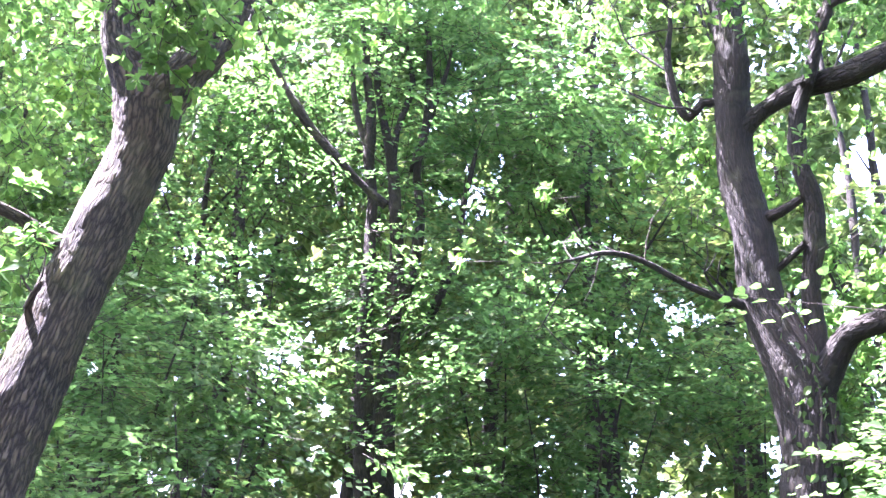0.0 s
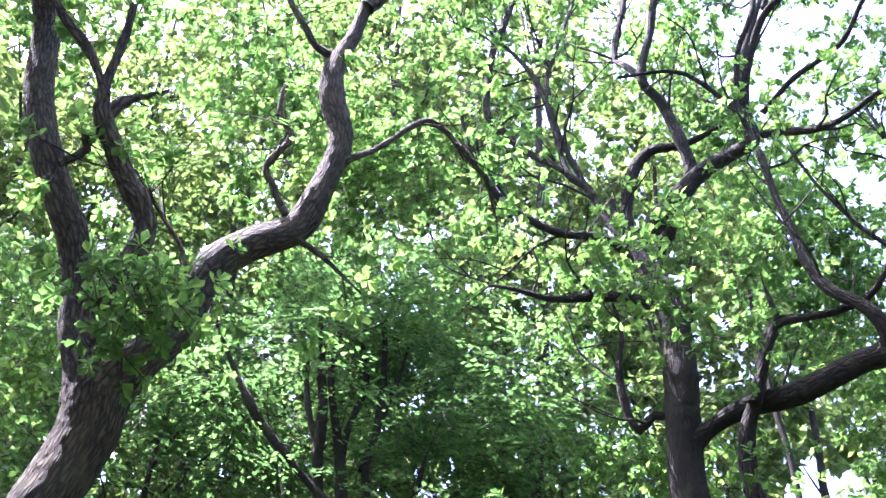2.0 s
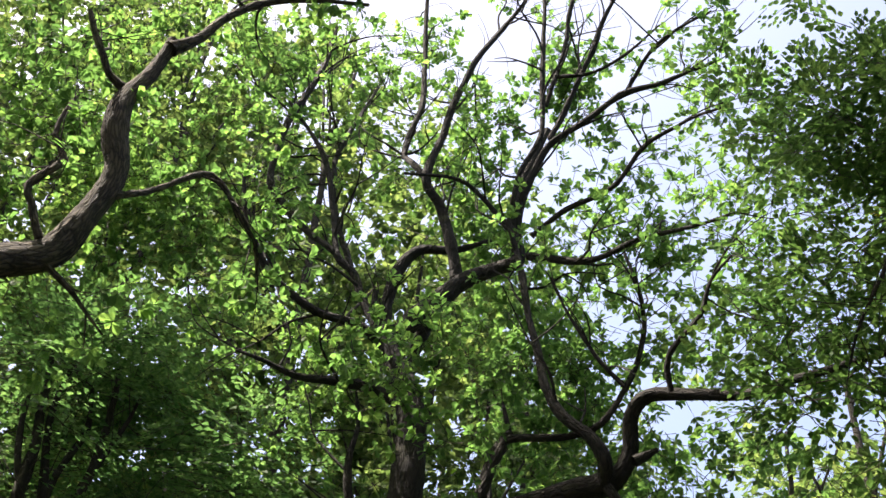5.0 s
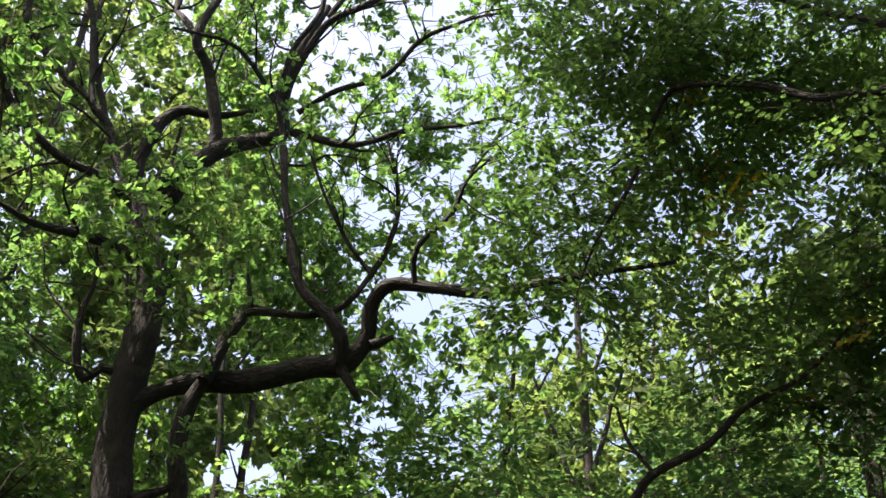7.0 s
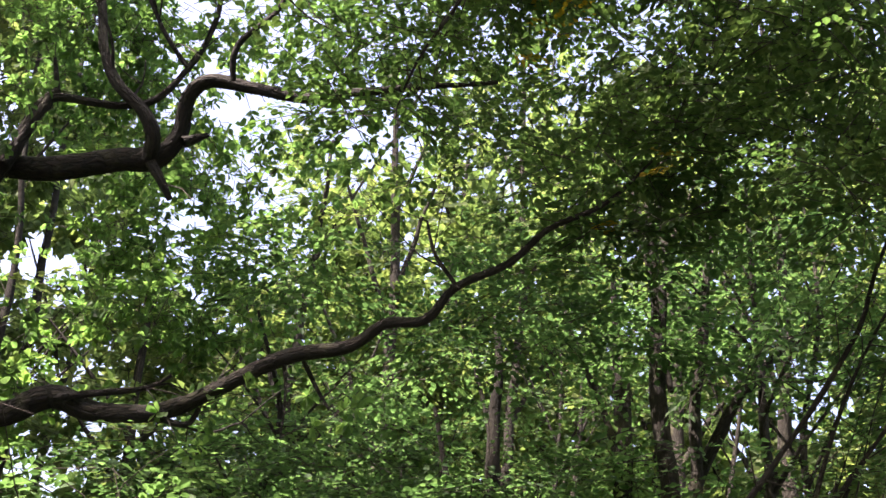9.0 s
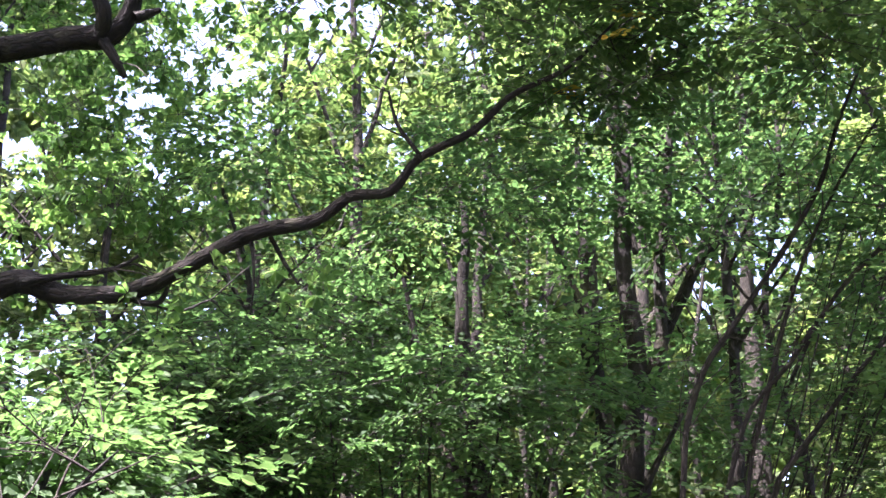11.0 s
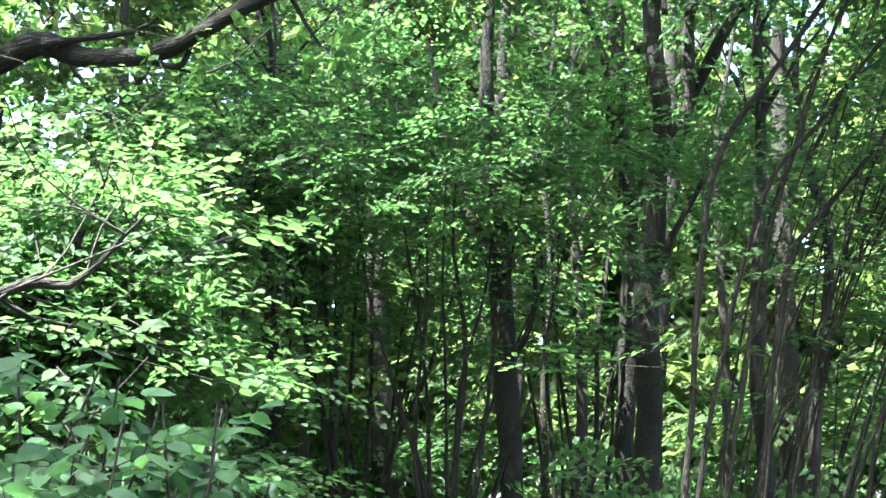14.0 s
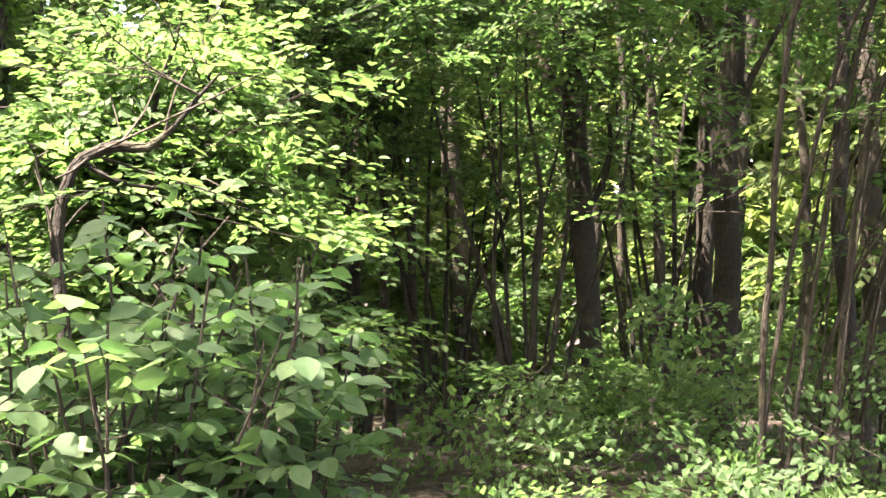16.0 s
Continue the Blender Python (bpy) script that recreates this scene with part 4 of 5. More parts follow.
crown(shade_tree, [(40, 6.6, 10.4, 1.4, 0.8, 0.8, 170), (46, 6.3, 10.6, 1.6, 0.8, 0.9, 240), (52, 6.4, 10.4, 1.5, 0.8, 0.9, 170), (58, 7.0, 10.2, 1.5, 0.8, 0.8, 100), (49, 4.6, 11.2, 1.6, 0.7, 0.7, 130), (42, 4.9, 11.4, 1.4, 0.7, 0.6, 110), (45, 4.1, 10.2, 2.0, 0.6, 0.6, 130), (38, 4.2, 10.0, 1.2, 0.6, 0.7, 100), (52, 4.2, 10.2, 1.2, 0.6, 0.6, 70), (46.5, 3.1, 13.2, 1.0, 0.5, 0.7, 80), (51.8, 3.2, 13.4, 1.0, 0.5, 0.7, 80)], HAZEL_LEAF, 0.085, 0.42, "oval", 35, 0.004, tilt=0.3, droop=0.4)

# ---- an unseen tree added overhead, behind the camera, to shade the clearing ----
overhead = thing("beech_tree", (-2.2, -3.4, 0), "unseen tall tree with a wide crown, added to shade the clearing", "tree")
limb(overhead, "trunk", [(-2.2, -3.4, -0.3, 0.4), (-2.2, -3.4, 2, 0.28), (-2.0, -3.1, 7, 0.22), (-1.6, -2.2, 12, 0.14), (-1.2, -1.0, 15, 0.05)], STEM_BARK, 16, 0.2)
limb(overhead, "limb", [(-1.9, -2.9, 8.0, 0.12), (-0.6, -1.4, 10.2, 0.09), (1.0, 0.2, 11.8, 0.05), (2.2, 1.2, 12.6, 0.02)], STEM_BARK, 9, 0.2)
# leaf masses set out of view, where they block sun and sky
crown(overhead, [(60, 13.5, 2.5, 3.6, 2.6, 1.2, 1000), (100, 13.0, 7.0, 4.0, 4.0, 1.6, 1000), (-140, 12.5, 3.0, 3.5, 3.5, 2.0, 800), (170, 10.0, 7.0, 5.0, 3.0, 4.0, 700), (-44, 13.4, 5.2, 2.0, 2.2, 1.2, 650)], FAR_LEAF, 0.14, 0.45, "simple", 41, style="rosette")

# ---- hazels and young trees of the understorey ----


def hazel(bearing, distance, height, stems, lean, leaf, seed, sprays, label, width=1.6, low=1.0, base_spread=0.25, radius=0.03, deep=1.0, material=None):
    """A many-stemmed hazel: stems that fan out from one stool, and flat sprays of leaves."""
    rng = random.Random(seed)
    sprays = sprays * 2.2
    foot = spot(bearing, distance)
    tree = thing("hazel", foot, label, "shrub", "hazels of the understorey")
    across = spot(bearing + 90, 1.0)
    away = spot(bearing, 1.0)
    for i in range(stems):
        k = (i + 0.5) / stems * 2 - 1 + rng.uniform(-0.15, 0.15)
        h = height * rng.uniform(0.7, 1.05)
        r = radius * rng.uniform(0.6, 1.3)
        s = foot + across * k * base_spread + away * rng.uniform(-base_spread, base_spread)
        side = across * (k * width * 0.7 + lean) + away * rng.uniform(-0.6, 0.6) * width * 0.5
        pts = [(s.x, s.y, -0.2, r * 1.25)]
        for f in (0.25, 0.5, 0.75, 1.0):
            q = s + side * f ** 1.25 + Vector((rng.uniform(-0.15, 0.15), rng.uniform(-0.15, 0.15), h * f))
            pts.append((q.x, q.y, q.z, r * (1.1 - 0.85 * f)))
        limb(tree, "stem", pts, STEM_BARK, 7, 0.25, 0.07)
    mid = foot + across * lean * 0.4
    b = math.degrees(math.atan2(mid.x, mid.y))
    d = math.hypot(mid.x, mid.y)
    crown(tree, [(b, (height + low) / 2, d, width, deep, (height - low) / 2 + 0.3, sprays), (b, height * 0.85, d, width * 1.15, deep, height * 0.22, sprays * 0.3)],
          material or HAZEL_LEAF, leaf, 0.46, "oval" if distance < 9.7 else "simple", seed, 0.005, gaps=0.36, tilt=0.3, droop=0.4)
    return tree


def young_tree(name, label, place, stems, bark, foliage, leaf, seed, per_metre=5, start=0.3, material=None, category="tree"):
    """A tree from the lines of its stems, with shoots along them and looser masses of leaves round them."""
    tree = thing(name, place, label, category)
    for i, pts in enumerate(stems):
        limb(tree, "trunk" if i == 0 else "stem", pts, bark, 14 if pts[0][3] > 0.08 else 8, 0.14, 0.06)
    limb_foliage(tree, stems, material or HAZEL_LEAF, per_metre, 0.9, start, leaf, 0.4, "oval" if leaf < 0.1 else "simple", seed, 0.007, style="frond")
    if foliage:
        crown(tree, foliage, material or HAZEL_LEAF, leaf, 0.44 if leaf > 0.08 else 0.28, "oval" if leaf < 0.1 else "simple", seed + 1, 0.005, gaps=0.36, tilt=0.32, droop=0.4)
    return tree


STEMS = []


def stem(name, points):
    STEMS.append(points)


stem("stem", [(-0.43, 12.49, 1.35, 0.106), (-0.64, 12.48, 3.45, 0.107), (-0.78, 12.48, 4.77, 0.097), (-0.86, 12.47, 5.95, 0.079), (-0.98, 12.46, 7.54, 0.069), (-1.02, 12.46, 8.32, 0.060), (-1.17, 12.44, 9.13, 0.044), (-1.35, 12.43, 9.79, 0.026)])
stem("stem", [(-0.31, 12.50, 1.85, 0.144), (-0.51, 12.49, 4.05, 0.127), (-0.55, 12.49, 5.11, 0.117), (-0.55, 12.49, 5.84, 0.106), (-0.59, 12.49, 6.61, 0.081), (-0.71, 12.48, 7.57, 0.062), (-0.95, 12.46, 8.57, 0.043), (-0.95, 12.46, 9.42, 0.026)])
stem("stem", [(-0.56, 12.49, 5.57, 0.079), (-0.34, 12.50, 6.07, 0.066), (-0.29, 12.50, 6.71, 0.061), (-0.39, 12.49, 7.52, 0.055), (-0.30, 12.50, 8.65, 0.047), (-0.41, 12.49, 9.57, 0.030)])
stem("stem", [(-0.19, 12.50, 5.34, 0.052), (0.03, 12.50, 5.96, 0.060), (0.17, 12.50, 6.32, 0.047), (0.23, 12.50, 7.05, 0.037), (0.32, 12.50, 7.74, 0.024)])
stem("stem", [(-0.69, 12.48, 7.42, 0.048), (-0.67, 12.48, 7.96, 0.046), (-0.52, 12.49, 8.62, 0.039), (-0.63, 12.48, 9.20, 0.022)])
stem("stem", [(-0.42, 12.49, 7.45, 0.048), (-0.32, 12.50, 8.08, 0.042), (-0.13, 12.50, 8.75, 0.032), (-0.05, 12.50, 9.26, 0.018)])
stem("stem", [(-0.70, 12.18, 6.84, 0.053), (-1.25, 12.14, 7.30, 0.050), (-1.78, 12.07, 7.85, 0.051), (-2.15, 12.01, 8.49, 0.039), (-2.34, 11.97, 8.78, 0.028), (-2.62, 11.91, 9.34, 0.018)])
stem("stem", [(-1.25, 12.44, 6.90, 0.037), (-1.39, 12.42, 7.41, 0.031), (-1.52, 12.41, 7.78, 0.021)])
stem("stem", [(-0.97, 12.46, 7.62, 0.038), (-1.20, 12.44, 8.30, 0.035), (-1.29, 12.43, 8.86, 0.022)])
young_tree("young_tree", "many-stemmed young tree with dark stems and pale sunlit sprays", spot(-3.4, 12.5), STEMS, STEM_BARK,
           [(-3, 5.8, 13.6, 2.4, 1.0, 1.6, 420), (-1, 8.8, 14.0, 2.8, 1.3, 2.0, 1200), (-2, 9.8, 12.6, 2.2, 0.8, 0.7, 330), (-6, 8.2, 11.2, 1.6, 1.0, 1.3, 300), (4, 8.0, 11.4, 1.2, 0.8, 1.2, 200), (0, 12, 13.8, 2.0, 1.2, 1.4, 340)], 0.1, 51)
STEMS = []
stem("trunk", [(10.45, 7.40, -0.97, 0.183), (10.49, 7.34, 0.64, 0.148), (10.55, 7.25, 2.36, 0.135), (10.57, 7.21, 3.50, 0.129), (10.62, 7.14, 4.60, 0.112), (10.67, 7.07, 5.46, 0.107), (10.65, 7.10, 6.48, 0.103), (10.68, 7.06, 7.73, 0.099), (10.66, 7.09, 8.36, 0.072), (10.63, 7.13, 9.19, 0.052)])
stem("stem", [(10.72, 6.99, 4.93, 0.099), (10.82, 6.84, 5.52, 0.074), (10.87, 6.75, 6.36, 0.068), (10.94, 6.65, 7.38, 0.056), (11.03, 6.50, 8.61, 0.044), (11.13, 6.32, 9.57, 0.030)])
stem("limb", [(11.04, 7.05, 5.34, 0.082), (11.15, 6.88, 5.82, 0.076), (11.29, 6.64, 6.37, 0.070), (11.45, 6.37, 6.74, 0.063), (11.67, 5.96, 7.25, 0.046), (11.90, 5.47, 7.63, 0.032), (12.04, 5.16, 7.72, 0.018)])
stem("limb", [(10.71, 7.00, 6.60, 0.041), (10.61, 7.16, 8.13, 0.043), (10.56, 7.24, 8.87, 0.037), (10.52, 7.30, 9.55, 0.023)])
stem("limb", [(10.58, 7.21, 3.31, 0.058), (10.67, 7.07, 3.82, 0.045), (10.80, 6.87, 4.26, 0.033), (11.04, 6.48, 5.08, 0.027)])
young_tree("young_tree", "twin-stemmed young tree with a straight dark trunk and one sunlit limb", spot(56, 12.8), STEMS, STEM_BARK,
           [(56, 8.6, 14.2, 2.0, 1.0, 1.8, 300), (58, 5.4, 13.6, 1.4, 0.8, 0.8, 130)], 0.1, 101, 2, 0.6)
STEMS = []
stem("trunk", [(9.36, 8.14, -0.92, 0.164), (9.32, 8.18, 0.65, 0.137), (9.28, 8.23, 1.73, 0.130), (9.24, 8.27, 2.84, 0.131), (9.22, 8.29, 3.73, 0.126), (9.20, 8.32, 4.37, 0.108), (9.17, 8.35, 5.35, 0.084), (9.15, 8.37, 6.21, 0.073), (9.17, 8.35, 6.74, 0.054), (9.13, 8.39, 7.41, 0.034)])
stem("limb", [(9.22, 8.29, 3.47, 0.082), (9.10, 8.42, 3.86, 0.069), (8.98, 8.55, 4.24, 0.057), (8.86, 8.67, 4.89, 0.045), (8.75, 8.79, 5.55, 0.033), (8.66, 8.88, 6.22, 0.023)])
stem("limb", [(9.24, 8.27, 2.35, 0.043), (9.42, 8.06, 2.84, 0.037), (9.49, 7.98, 3.28, 0.031), (9.46, 8.01, 3.59, 0.022)])
young_tree("young_tree", "young tree with a straight brown trunk that forks above head height", spot(48.6, 12.4), STEMS, STEM_BARK,
           [(47, 6.8, 13.4, 1.8, 1.0, 1.6, 360), (49, 4.2, 12.8, 1.3, 0.8, 0.6, 120)], 0.1, 103, 2, 0.6)
STEMS = []
stem("trunk", [(11.33, 8.22, 0.54, 0.119), (11.37, 8.17, 2.43, 0.112), (11.44, 8.08, 3.69, 0.106), (11.43, 8.09, 4.40, 0.100), (11.37, 8.17, 5.41, 0.109), (11.36, 8.18, 6.37, 0.100), (11.35, 8.20, 7.20, 0.098), (11.34, 8.21, 7.11, 0.083), (11.34, 8.21, 7.84, 0.054), (11.32, 8.23, 8.78, 0.031)])
stem("limb", [(11.33, 8.22, 5.94, 0.048), (11.18, 8.42, 6.88, 0.045), (11.02, 8.64, 7.71, 0.038), (10.89, 8.80, 8.48, 0.023)])
young_tree("young_tree", "slim young tree with a slightly bent dark trunk", spot(54.5, 14), STEMS, STEM_BARK, [(53, 8.4, 14.0, 1.6, 1.2, 1.8, 240)], 0.1, 105, 3, 0.5)
STEMS = []
stem("stem", [(7.51, 4.96, -0.01, 0.041), (7.58, 4.85, 1.77, 0.041), (7.65, 4.74, 3.08, 0.041), (7.74, 4.59, 3.92, 0.042), (7.91, 4.28, 4.43, 0.042), (8.13, 3.87, 5.08, 0.041), (8.26, 3.58, 5.55, 0.034), (8.33, 3.40, 6.04, 0.030), (8.43, 3.16, 6.58, 0.018)])
stem("stem", [(7.49, 5.00, -0.01, 0.032), (7.68, 4.70, 1.97, 0.032), (7.84, 4.43, 3.15, 0.032), (7.95, 4.23, 3.75, 0.030), (8.10, 3.93, 4.09, 0.030), (8.27, 3.56, 4.61, 0.026), (8.42, 3.17, 4.98, 0.022), (8.54, 2.85, 5.26, 0.012)])
stem("stem", [(7.93, 4.66, -0.03, 0.042), (8.06, 4.43, 1.97, 0.041), (8.15, 4.26, 3.00, 0.040), (8.24, 4.10, 3.34, 0.040), (8.39, 3.78, 3.76, 0.035), (8.57, 3.34, 4.26, 0.029), (8.71, 2.97, 4.67, 0.017)])
stem("stem", [(7.69, 4.86, -0.02, 0.030), (7.87, 4.57, 1.97, 0.030), (7.98, 4.37, 3.08, 0.030), (8.16, 4.03, 4.31, 0.028), (8.31, 3.71, 5.15, 0.024), (8.44, 3.40, 5.71, 0.020), (8.56, 3.09, 6.17, 0.013)])
STEMS = [[(x, y, z, r * 0.6) for x, y, z, r in line] for line in STEMS]
for i in range(38):
    arng = random.Random(300 + i)
    a = spot(57.5 + 11 * i / 38 + arng.uniform(-0.4, 0.4), arng.uniform(9.0, 11.2))
    reach, tall, r = arng.uniform(1.6, 3.4), arng.uniform(4.8, 7.2), arng.uniform(0.009, 0.017)
    over = spot(150, reach)
    STEMS.append([(a.x + over.x * f ** 1.7 + arng.uniform(-0.06, 0.06), a.y + over.y * f ** 1.7 + arng.uniform(-0.06, 0.06), -0.2 + tall * f, r * (1.15 - 0.95 * f)) for f in (0, 0.2, 0.4, 0.6, 0.8, 1.0)])
young_tree("hazel", "hazel with long stems that arch over to one side", spot(60, 9), STEMS, STEM_BARK, None, 0.085, 107, 2.2, 0.3, None, "shrub")
STEMS = []
stem("stem", [(2.40, 5.72, 1.10, 0.047), (2.36, 5.73, 1.89, 0.043), (2.44, 5.70, 2.30, 0.034), (2.53, 5.66, 2.39, 0.034), (2.65, 5.61, 2.44, 0.036), (2.79, 5.54, 2.43, 0.030), (2.93, 5.46, 2.57, 0.020), (3.03, 5.41, 2.72, 0.013), (3.13, 5.35, 2.85, 0.006)])
stem("stem", [(2.49, 5.68, 2.35, 0.022), (2.60, 5.63, 2.27, 0.020), (2.72, 5.57, 2.23, 0.017), (2.89, 5.48, 2.21, 0.009)])
stem("stem", [(2.68, 5.70, 1.09, 0.032), (2.72, 5.68, 1.96, 0.028), (2.81, 5.64, 2.41, 0.022), (2.89, 5.60, 2.79, 0.016), (2.97, 5.56, 3.01, 0.008)])
stem("stem", [(3.08, 5.61, 1.07, 0.026), (3.13, 5.58, 1.85, 0.024), (3.19, 5.55, 2.44, 0.018), (3.15, 5.57, 2.76, 0.011), (3.20, 5.54, 2.95, 0.007)])
STEMS = [[(x * 0.84, y * 0.84, 1.6 + (z - 1.6) * 0.84, r * 0.7) for x, y, z, r in line] for line in STEMS[:2]] + STEMS[2:]
STEMS[0].insert(0, (STEMS[0][0][0], STEMS[0][0][1], -0.1, 0.05))
# the crooked branch gets the darkened bark, its shade painted into the colour
bright_tree = young_tree("young_tree", "young tree with a crooked low branch and bright sunlit leaves", spot(23.5, 6.2), STEMS, SHADED_BARK, None, 0.072, 109, 5, 0.2, YOUNG_LEAF)
crown(bright_tree, [(26.6, 2.3, 6.2, 0.52, 0.6, 0.75, 900), (28.2, 2.4, 6.4, 0.34, 0.5, 0.7, 420), (27.2, 2.85, 6.8, 0.36, 0.5, 0.5, 280), (24.6, 1.3, 6.4, 0.8, 0.6, 0.45, 330)],
      YOUNG_LEAF, 0.076, 0.26, "oval", 110, 0.005, gaps=0.3, clump=0.2, level=0.3, tilt=0.34, droop=0.4)
sapling = thing("sapling", (3.1, 5.2, -0.1), "thin sapling with one sunlit spray of leaves", "shrub")
limb(sapling, "stem", [(3.1, 5.2, -0.1, 0.016), (3.2, 5.15, 0.9, 0.013), (3.36, 5.0, 1.6, 0.009), (3.5, 4.92, 2.0, 0.004)], STEM_BARK, 8, 0.1, 0.06)
crown(sapling, [(35.4, 1.98, 6.0, 0.16, 0.14, 0.1, 44)], YOUNG_LEAF, 0.075, 0.24, "oval", 118, 0.003, gaps=0, clump=0.1, tilt=0.3)

hazel(-14, 11.5, 5.5, 5, 0.1, 0.1, 52, 420, "young tree with thin stems in the shade of the leaning oak", 1.8, 1.0)
hazel(-20, 13, 7.5, 5, 0.0, 0.1, 53, 420, "slender hazel behind the leaning oak", 1.9, 1.0)
hazel(5.5, 12, 6.4, 6, 0.2, 0.1, 54, 520, "hazel with layered leaves in front of darker woodland", 2.0, 1.0)
hazel(11.0, 9.6, 2.6, 6, 0.1, 0.1, 55, 150, "leafy hazel at the foot of the spreading oak", 1.1, 0.6)
hazel(3, 9.8, 2.9, 6, 0.2, 0.1, 56, 170, "low hazel with pale sunlit layered leaves", 1.6, 0.6)
hazel(-8, 9.8, 3.6, 6, 0.0, 0.1, 57, 240, "low hazel with dark green layered leaves", 1.7, 0.4)
hazel(19, 14, 6.0, 5, 0.2, 0.1, 58, 420, "hazel behind the spreading oak", 2.0, 0.6)
hazel(30, 9.5, 4.2, 6, 0.0, 0.095, 60, 240, "sunlit hazel behind the bright young tree", 0.9, 0.4)
hazel(35, 13, 6.4, 9, 0.2, 0.1, 61, 440, "hazel with thin dark stems in the shade", 1.9, 1.9)
hazel(41, 13.5, 6.4, 9, 0.1, 0.1, 62, 330, "hazel with dark leaning stems", 2.0, 2.4)
hazel(45.5, 12, 5.4, 9, 0.3, 0.1, 63, 270, "hazel with many thin dark stems", 1.8, 2.6)
hazel(51.5, 14, 6.6, 8, 0.3, 0.1, 64, 160, "hazel beside a straight trunk", 2.0, 2.4)
hazel(66, 10, 6.2, 11, 1.9, 0.085, 66, 110, "leaning hazel with fine twigs", 1.8, 0.9, 0.6, 0.014)
hazel(72, 12, 7, 8, 0.8, 0.1, 67, 220, "hazel at the edge of the clearing", 2.0, 2.0)

# ---- trees of the wood behind ----


def wood_tree(bearing, distance, height, girth, seed, crown_low, sprays, label, lean=0.0, fork=None, leaf=0.15, width=2.6, deep=2.2, shape="simple", material=None):
    rng = random.Random(seed)
    foot = spot(bearing, distance)
    tree = thing("woodland_tree", foot, label, "tree", "trees of the wood behind")
    across = spot(bearing + 90, 1.0)
    pts = []
    for f in (-0.02, 0.03, 0.2, 0.4, 0.6, 0.8, 0.97):
        q = foot + across * (lean * f + rng.uniform(-0.2, 0.2) * min(1, f * 3)) + spot(bearing, rng.uniform(-0.1, 0.1))
        pts.append((q.x, q.y, height * f, girth / 2 * (1.35 if f < 0 else 1.08 - 0.9 * max(f, 0))))
    limb(tree, "trunk", pts, STEM_BARK, 12, 0.3, 0.05)
    for i in range(5):
        f = rng.uniform(fork or 0.35, 0.85)
        a = curve_through(pts, 0.3)
        k = a[int(len(a) * f)]
        s = rng.choice((-1, 1))
        out = across * s * rng.uniform(0.6, 1.0) * width * 0.6 + spot(bearing, rng.uniform(-1, 1))
        rise = height * rng.uniform(0.12, 0.25)
        limb(tree, "limb", [(*k[:3], k[3] * 0.6), (k[0] + out.x * 0.4, k[1] + out.y * 0.4, k[2] + rise * 0.45, k[3] * 0.42), (k[0] + out.x, k[1] + out.y, k[2] + rise, k[3] * 0.15)], STEM_BARK, 7, 0.25)
    mid = (crown_low + height) / 2
    crown(tree, [(bearing, mid, distance, width, deep, (height - crown_low) / 2 + 0.4, sprays), (bearing, crown_low + (height - crown_low) * 0.75, distance, width * 1.2, deep, (height - crown_low) * 0.25, sprays * 0.35)],
          material or FAR_LEAF, leaf, 0.6, shape, seed, 0.009, gaps=0.4, clump=0.42, level=0.4, style="frond" if distance < 19 else "rosette", tilt=0.4, droop=0.4)
    return tree


def top_angle(b):
    return 46 if b < -13 else 54 if b < 8 else 50 if b < 16 else 38 if b < 26 else 29 if b < 36 else 35 if b < 42 else 39


# straight trunks that stand clear in the shade
for b, d, g, h, le in ((37.0, 13.5, 0.2, 8, -0.5), (38.4, 15.5, 0.15, 8, 0.3), (40.0, 16, 0.14, 9, 0.2), (50.4, 18, 0.15, 10, 0.0), (51.7, 16.5, 0.2, 10, 0.2),
                       (58.9, 17, 0.16, 10, 0.3), (61.1, 13, 0.2, 10, 0.2), (62.6, 13.8, 0.16, 10, 0.5), (-12.4, 14.5, 0.16, 11, 0.0), (-16.5, 16, 0.2, 12, 0.3), (7.5, 15, 0.22, 10.5, 0.0)):
    wood_tree(b, d, h, g, int(b * 31 + 2000), h * 0.42, 480 if b < 49 else 180, "straight slim trunk with leafy upper branches in the wood", le, 0.5, 0.125, 2.0, 1.5, "simple", HAZEL_LEAF)

k = 0
for row, (dist0, size, many, low) in enumerate(((18.5, 0.18, 800, 1.6), (23.5, 0.28, 460, 1.0), (29.5, 0.38, 260, 0.6))):
    b = -31.0 + row * 2.2
    while b < 84:
        rng = random.Random(900 + k)
        if row == 2 and b < 17:
            b += 6.5
            continue
        d = dist0 + rng.uniform(-1.5, 1.5)
        top = 1.6 + d * math.tan(radians(top_angle(b) + rng.uniform(-3, 2) - row))
        wood_tree(b, d, top, rng.uniform(0.2, 0.38), 900 + k, low, many * (0.7 + 0.02 * top) * (0.75 if 20 < b < 37 else 0.85 if b > 54 else 1.0), "tall woodland tree with dense green foliage", rng.uniform(-0.8, 0.8), None, size * (1.25 if row and b < 17 else 1.0), 2.7 + 0.3 * row)
        b += 6.5 + rng.uniform(-0.8, 0.8)
        k += 1

# unseen ring of trees behind the camera, added to block light from the back
for i, (b, d, h) in enumerate(((96, 11, 15), (114, 9, 16), (132, 10, 17), (150, 8.5, 16), (168, 10, 17), (187, 9, 15), (206, 10.5, 17), (224, 9.5, 16), (242, 11, 16), (258, 9.5, 14.5), (272, 11.5, 15),
                               (286, 10, 13), (298, 13, 17), (311, 11.5, 19), (304, 8.5, 17), (325, 14.5, 22), (317, 9.6, 18))):
    wood_tree(b, d, h, 0.34, 1500 + i, 0.6, 420, "unseen tall tree added at the back of the clearing to block light", 0.3, None, 0.34, 2.7, 2.0)

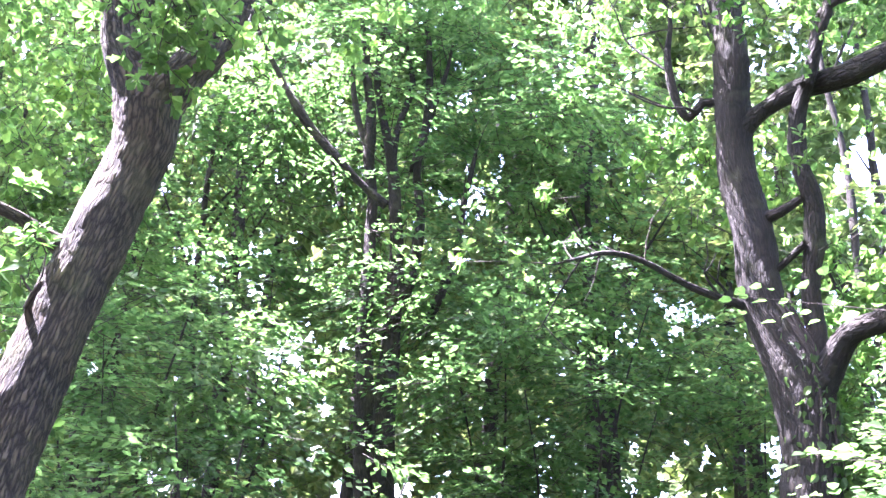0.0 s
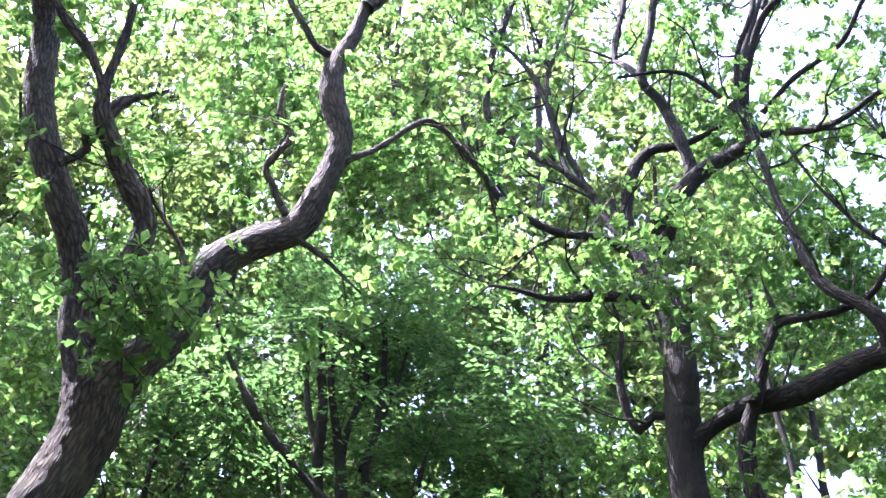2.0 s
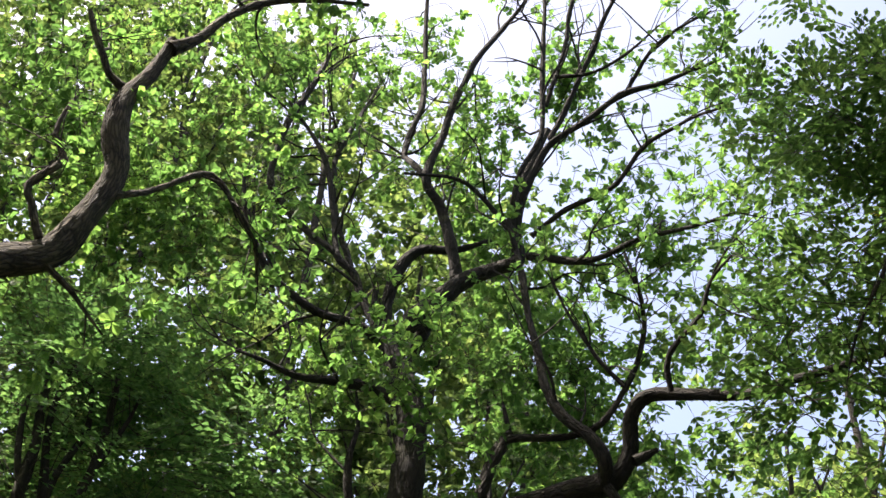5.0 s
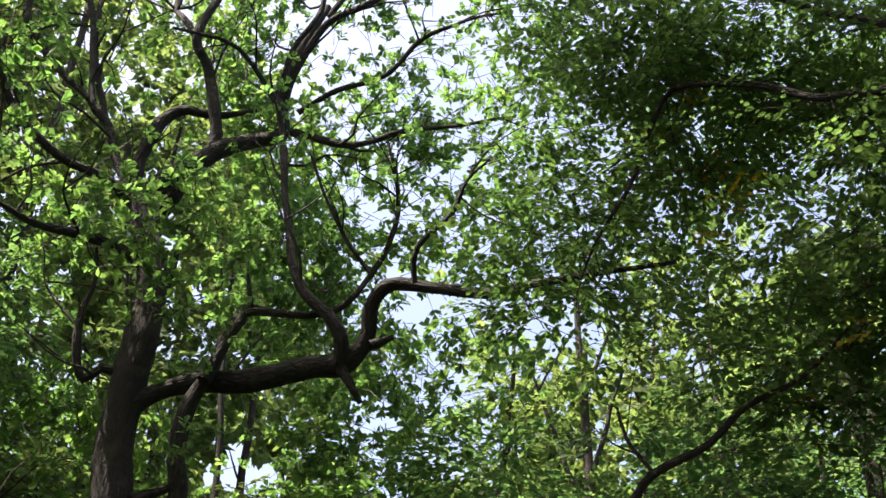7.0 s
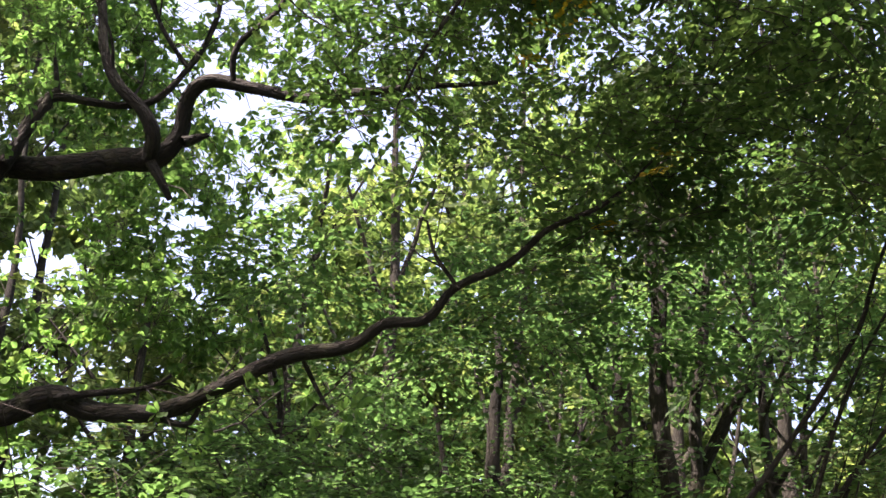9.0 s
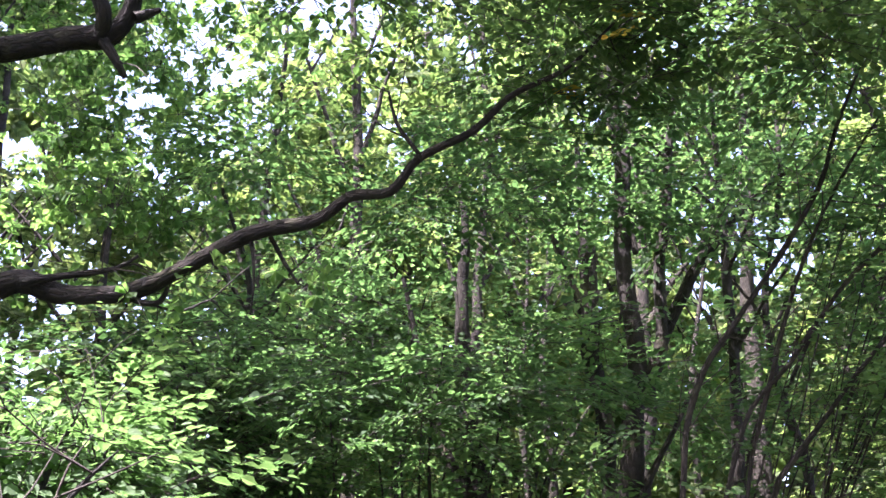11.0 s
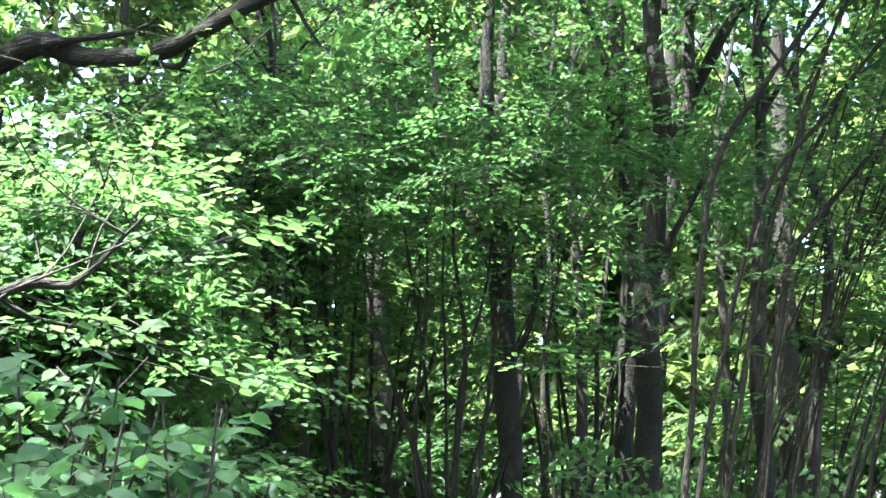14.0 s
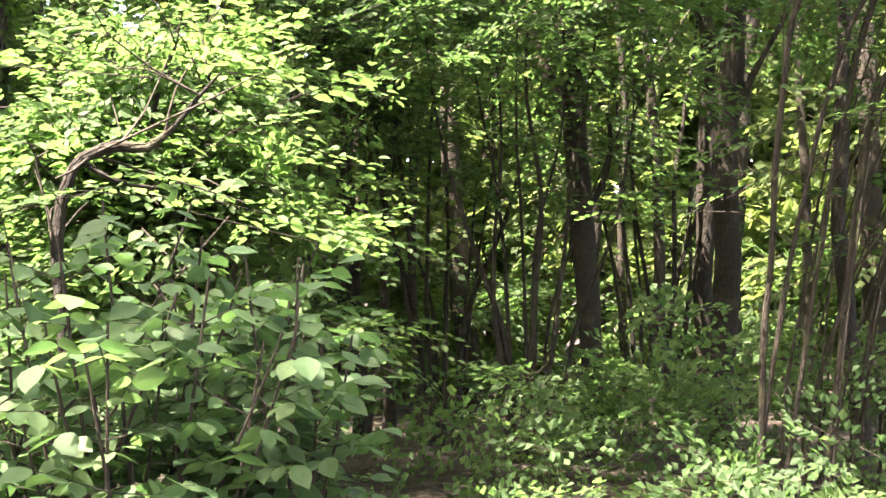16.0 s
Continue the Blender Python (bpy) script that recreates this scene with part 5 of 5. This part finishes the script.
# the undergrowth between the trunks and the far edge of the wood
under = thing("undergrowth", spot(20, 16), "bramble and young shoots between the trunks, in shade", "undergrowth")
tagged(under, kind="stuff")
crown(under, [(b, 1.1, 15.5 + (b * 7 % 5), 1.6, 1.6, 1.6, 190) for b in range(-36, 82, 5)], HAZEL_LEAF, 0.14, 0.5, "simple", 72, 0.005, gaps=0.0, tilt=0.4)
crown(under, [(b, 0.6, 10.5 + (b * 5 % 4), 1.3, 1.2, 0.9, 95) for b in range(44, 80, 4)], HAZEL_LEAF, 0.1, 0.45, "simple", 73, 0.005, gaps=0.0, tilt=1.0, droop=0.6)
crown(under, [(b, 0.2, 6.9 + (b * 7 % 5) * 0.9, 1.1, 1.1, 0.4, 90) for b in range(44, 72, 4)], HAZEL_LEAF, 0.08, 0.34, "simple", 75, 0.003, gaps=0.0, tilt=1.2, droop=0.6)
crown(under, [(b, 2.2, 21, 2.2, 1.6, 2.6, 170) for b in range(-40, 86, 6)], FAR_LEAF, 0.3, 0.6, "simple", 74, 0, gaps=0.0, style="rosette")
far = thing("far_woods", spot(20, 34), "far edge of the wood, a dense band of foliage", "woods")
tagged(far, kind="stuff")
tiers = [(b, 5.0, 34, 3.6, 2.0, 6.0, 420) for b in range(-44, 28, 8)] + [(b, 14.0, 35, 3.6, 2.0, 6.5, 300) for b in range(-40, 20, 8)]
tiers += [(b, 4.0, 31, 2.8, 2.0, 5.0, 420) for b in range(22, 56, 5)] + [(b, 3.6, 31, 2.8, 2.0, 4.6, 360) for b in range(56, 96, 5)] + [(b, 11.5, 33, 2.8, 2.0, 4.0, 240) for b in range(38, 56, 5)] + [(b, 10.0, 33, 2.8, 2.0, 3.0, 170) for b in range(56, 96, 5)]
crown(far, tiers, FAR_LEAF, 0.6, 1.0, "simple", 71, 0, gaps=0.0, clump=0.7, level=0.7, style="rosette")

# ---- the elders close by ----
SHAPES["elder"] = [(0.08, 0.13), (0.25, 0.28), (0.46, 0.33), (0.68, 0.26), (0.87, 0.11)]
LEAFLETS = []
for fold, curl in ((0.1, 0.12), (0.16, 0.22), (0.05, 0.28), (0.12, 0.05)):
    blade = leaf_mesh("leaflet", np.zeros((1, 3)), np.array([[0, 1.0, 0]]), np.array([[0, 0, 1.0]]), np.ones(1), "elder", fold, curl)
    blade.materials.append(ELDER_LEAF)
    LEAFLETS.append(blade)


def turned(at, way, face, size):
    """The pose of a leaflet that starts at a place, points one way and shows its face."""
    side = unit(np.cross(way, face))
    face = np.cross(side, way)
    m = Matrix.Identity(4)
    for r in range(3):
        m[r][0], m[r][1], m[r][2], m[r][3] = side[r] * size, way[r] * size, face[r] * size, at[r]
    return m


def elder(foot, shoots, seed, label, leaf=0.07, spread=0.62, low=1.1, high=1.85):
    """A young elder: pithy stems with paired leaves of five leaflets, each leaflet large enough to tell apart."""
    rng = np.random.default_rng(seed)
    tree = thing("elder", foot, label, "shrub", "young elders")
    B, Wa, N, S, lines, made = [], [], [], [], [], 0
    for i in range(shoots):
        h = rng.uniform(low, high)
        top = np.array(foot) + np.array([rng.uniform(-spread, spread), rng.uniform(-spread, spread) * 0.6, h])
        start = np.array(foot) + rng.normal(0, 0.05, 3) * np.array([1, 1, 0])
        mid = (start + top) / 2 + rng.normal(0, 0.06, 3)
        line = [(*start[:2], -0.15, 0.008), (*mid, 0.006), (*top, 0.003)]
        limb(tree, "stem", line, TWIG_BARK, 6, 0.1, 0.0)
        q = curve_through(line, 0.05)
        for f in (0.97, 0.9, 0.82, 0.73, 0.64, 0.55, 0.45, 0.35):
            at = q[int(f * (len(q) - 1)), :3]
            turn = rng.uniform(0, 6.28)
            for half in (0, math.pi):
                a = turn + half + rng.normal(0, 0.25)
                d = unit(np.array([math.cos(a), math.sin(a), 0.25 + rng.normal(0, 0.25)]))
                L = rng.uniform(0.13, 0.21)
                lat = unit(np.cross(d, np.array([0, 0, 1.0])))
                nrm = unit(np.cross(lat, d) + rng.normal(0, 0.3, 3))
                stalk = None
                if f > 0.6 and made < 56:
                    made += 1
                    stalk = part("leaf", twig_mesh("leaf", np.array([(at, at + d * L)]), 0.0022), TWIG_BARK, tree)
                else:
                    lines.append((at, at + d * L))
                for u, sgn, sz in ((0.45, 1, 0.85), (0.45, -1, 0.85), (0.78, 1, 0.95), (0.78, -1, 0.95), (1.0, 0, 1.1)):
                    p = at + d * L * u
                    w = unit(d * (0.45 if sgn else 1) + lat * sgn + np.array([0, 0, -0.4]) + rng.normal(0, 0.15, 3))
                    n = unit(nrm + rng.normal(0, 0.28, 3))
                    size = leaf * sz * rng.uniform(0.75, 1.2)
                    if stalk:
                        ob = new("leaflet", LEAFLETS[int(rng.integers(0, 4))])
                        ob.parent = stalk
                        ob.matrix_basis = turned(p, w, n, size)
                    else:
                        B.append(p), Wa.append(w), N.append(n), S.append(size)
    tagged(part("foliage", leaf_mesh("foliage", np.array(B), np.array(Wa), np.array(N), np.array(S), "elder", 0.1, 0.15), ELDER_LEAF, tree), kind="stuff")
    tagged(part("brushwood", twig_mesh("brushwood", np.array(lines), 0.0022), TWIG_BARK, tree), kind="stuff")
    return tree


elder(spot(25.8, 2.6), 26, 81, "young elder with large pale green leaflets in dappled shade", spread=0.4)
elder(spot(21, 2.9), 20, 82, "young elder with broad leaflets in the shade", spread=0.5)
elder(spot(31.0, 2.9), 22, 84, "young elder with broad dull green leaflets", spread=0.34, low=1.0, high=1.72)
elder(spot(24, 3.5), 16, 83, "low elder with pale leaflets beside the clearing", low=1.0, high=1.7)
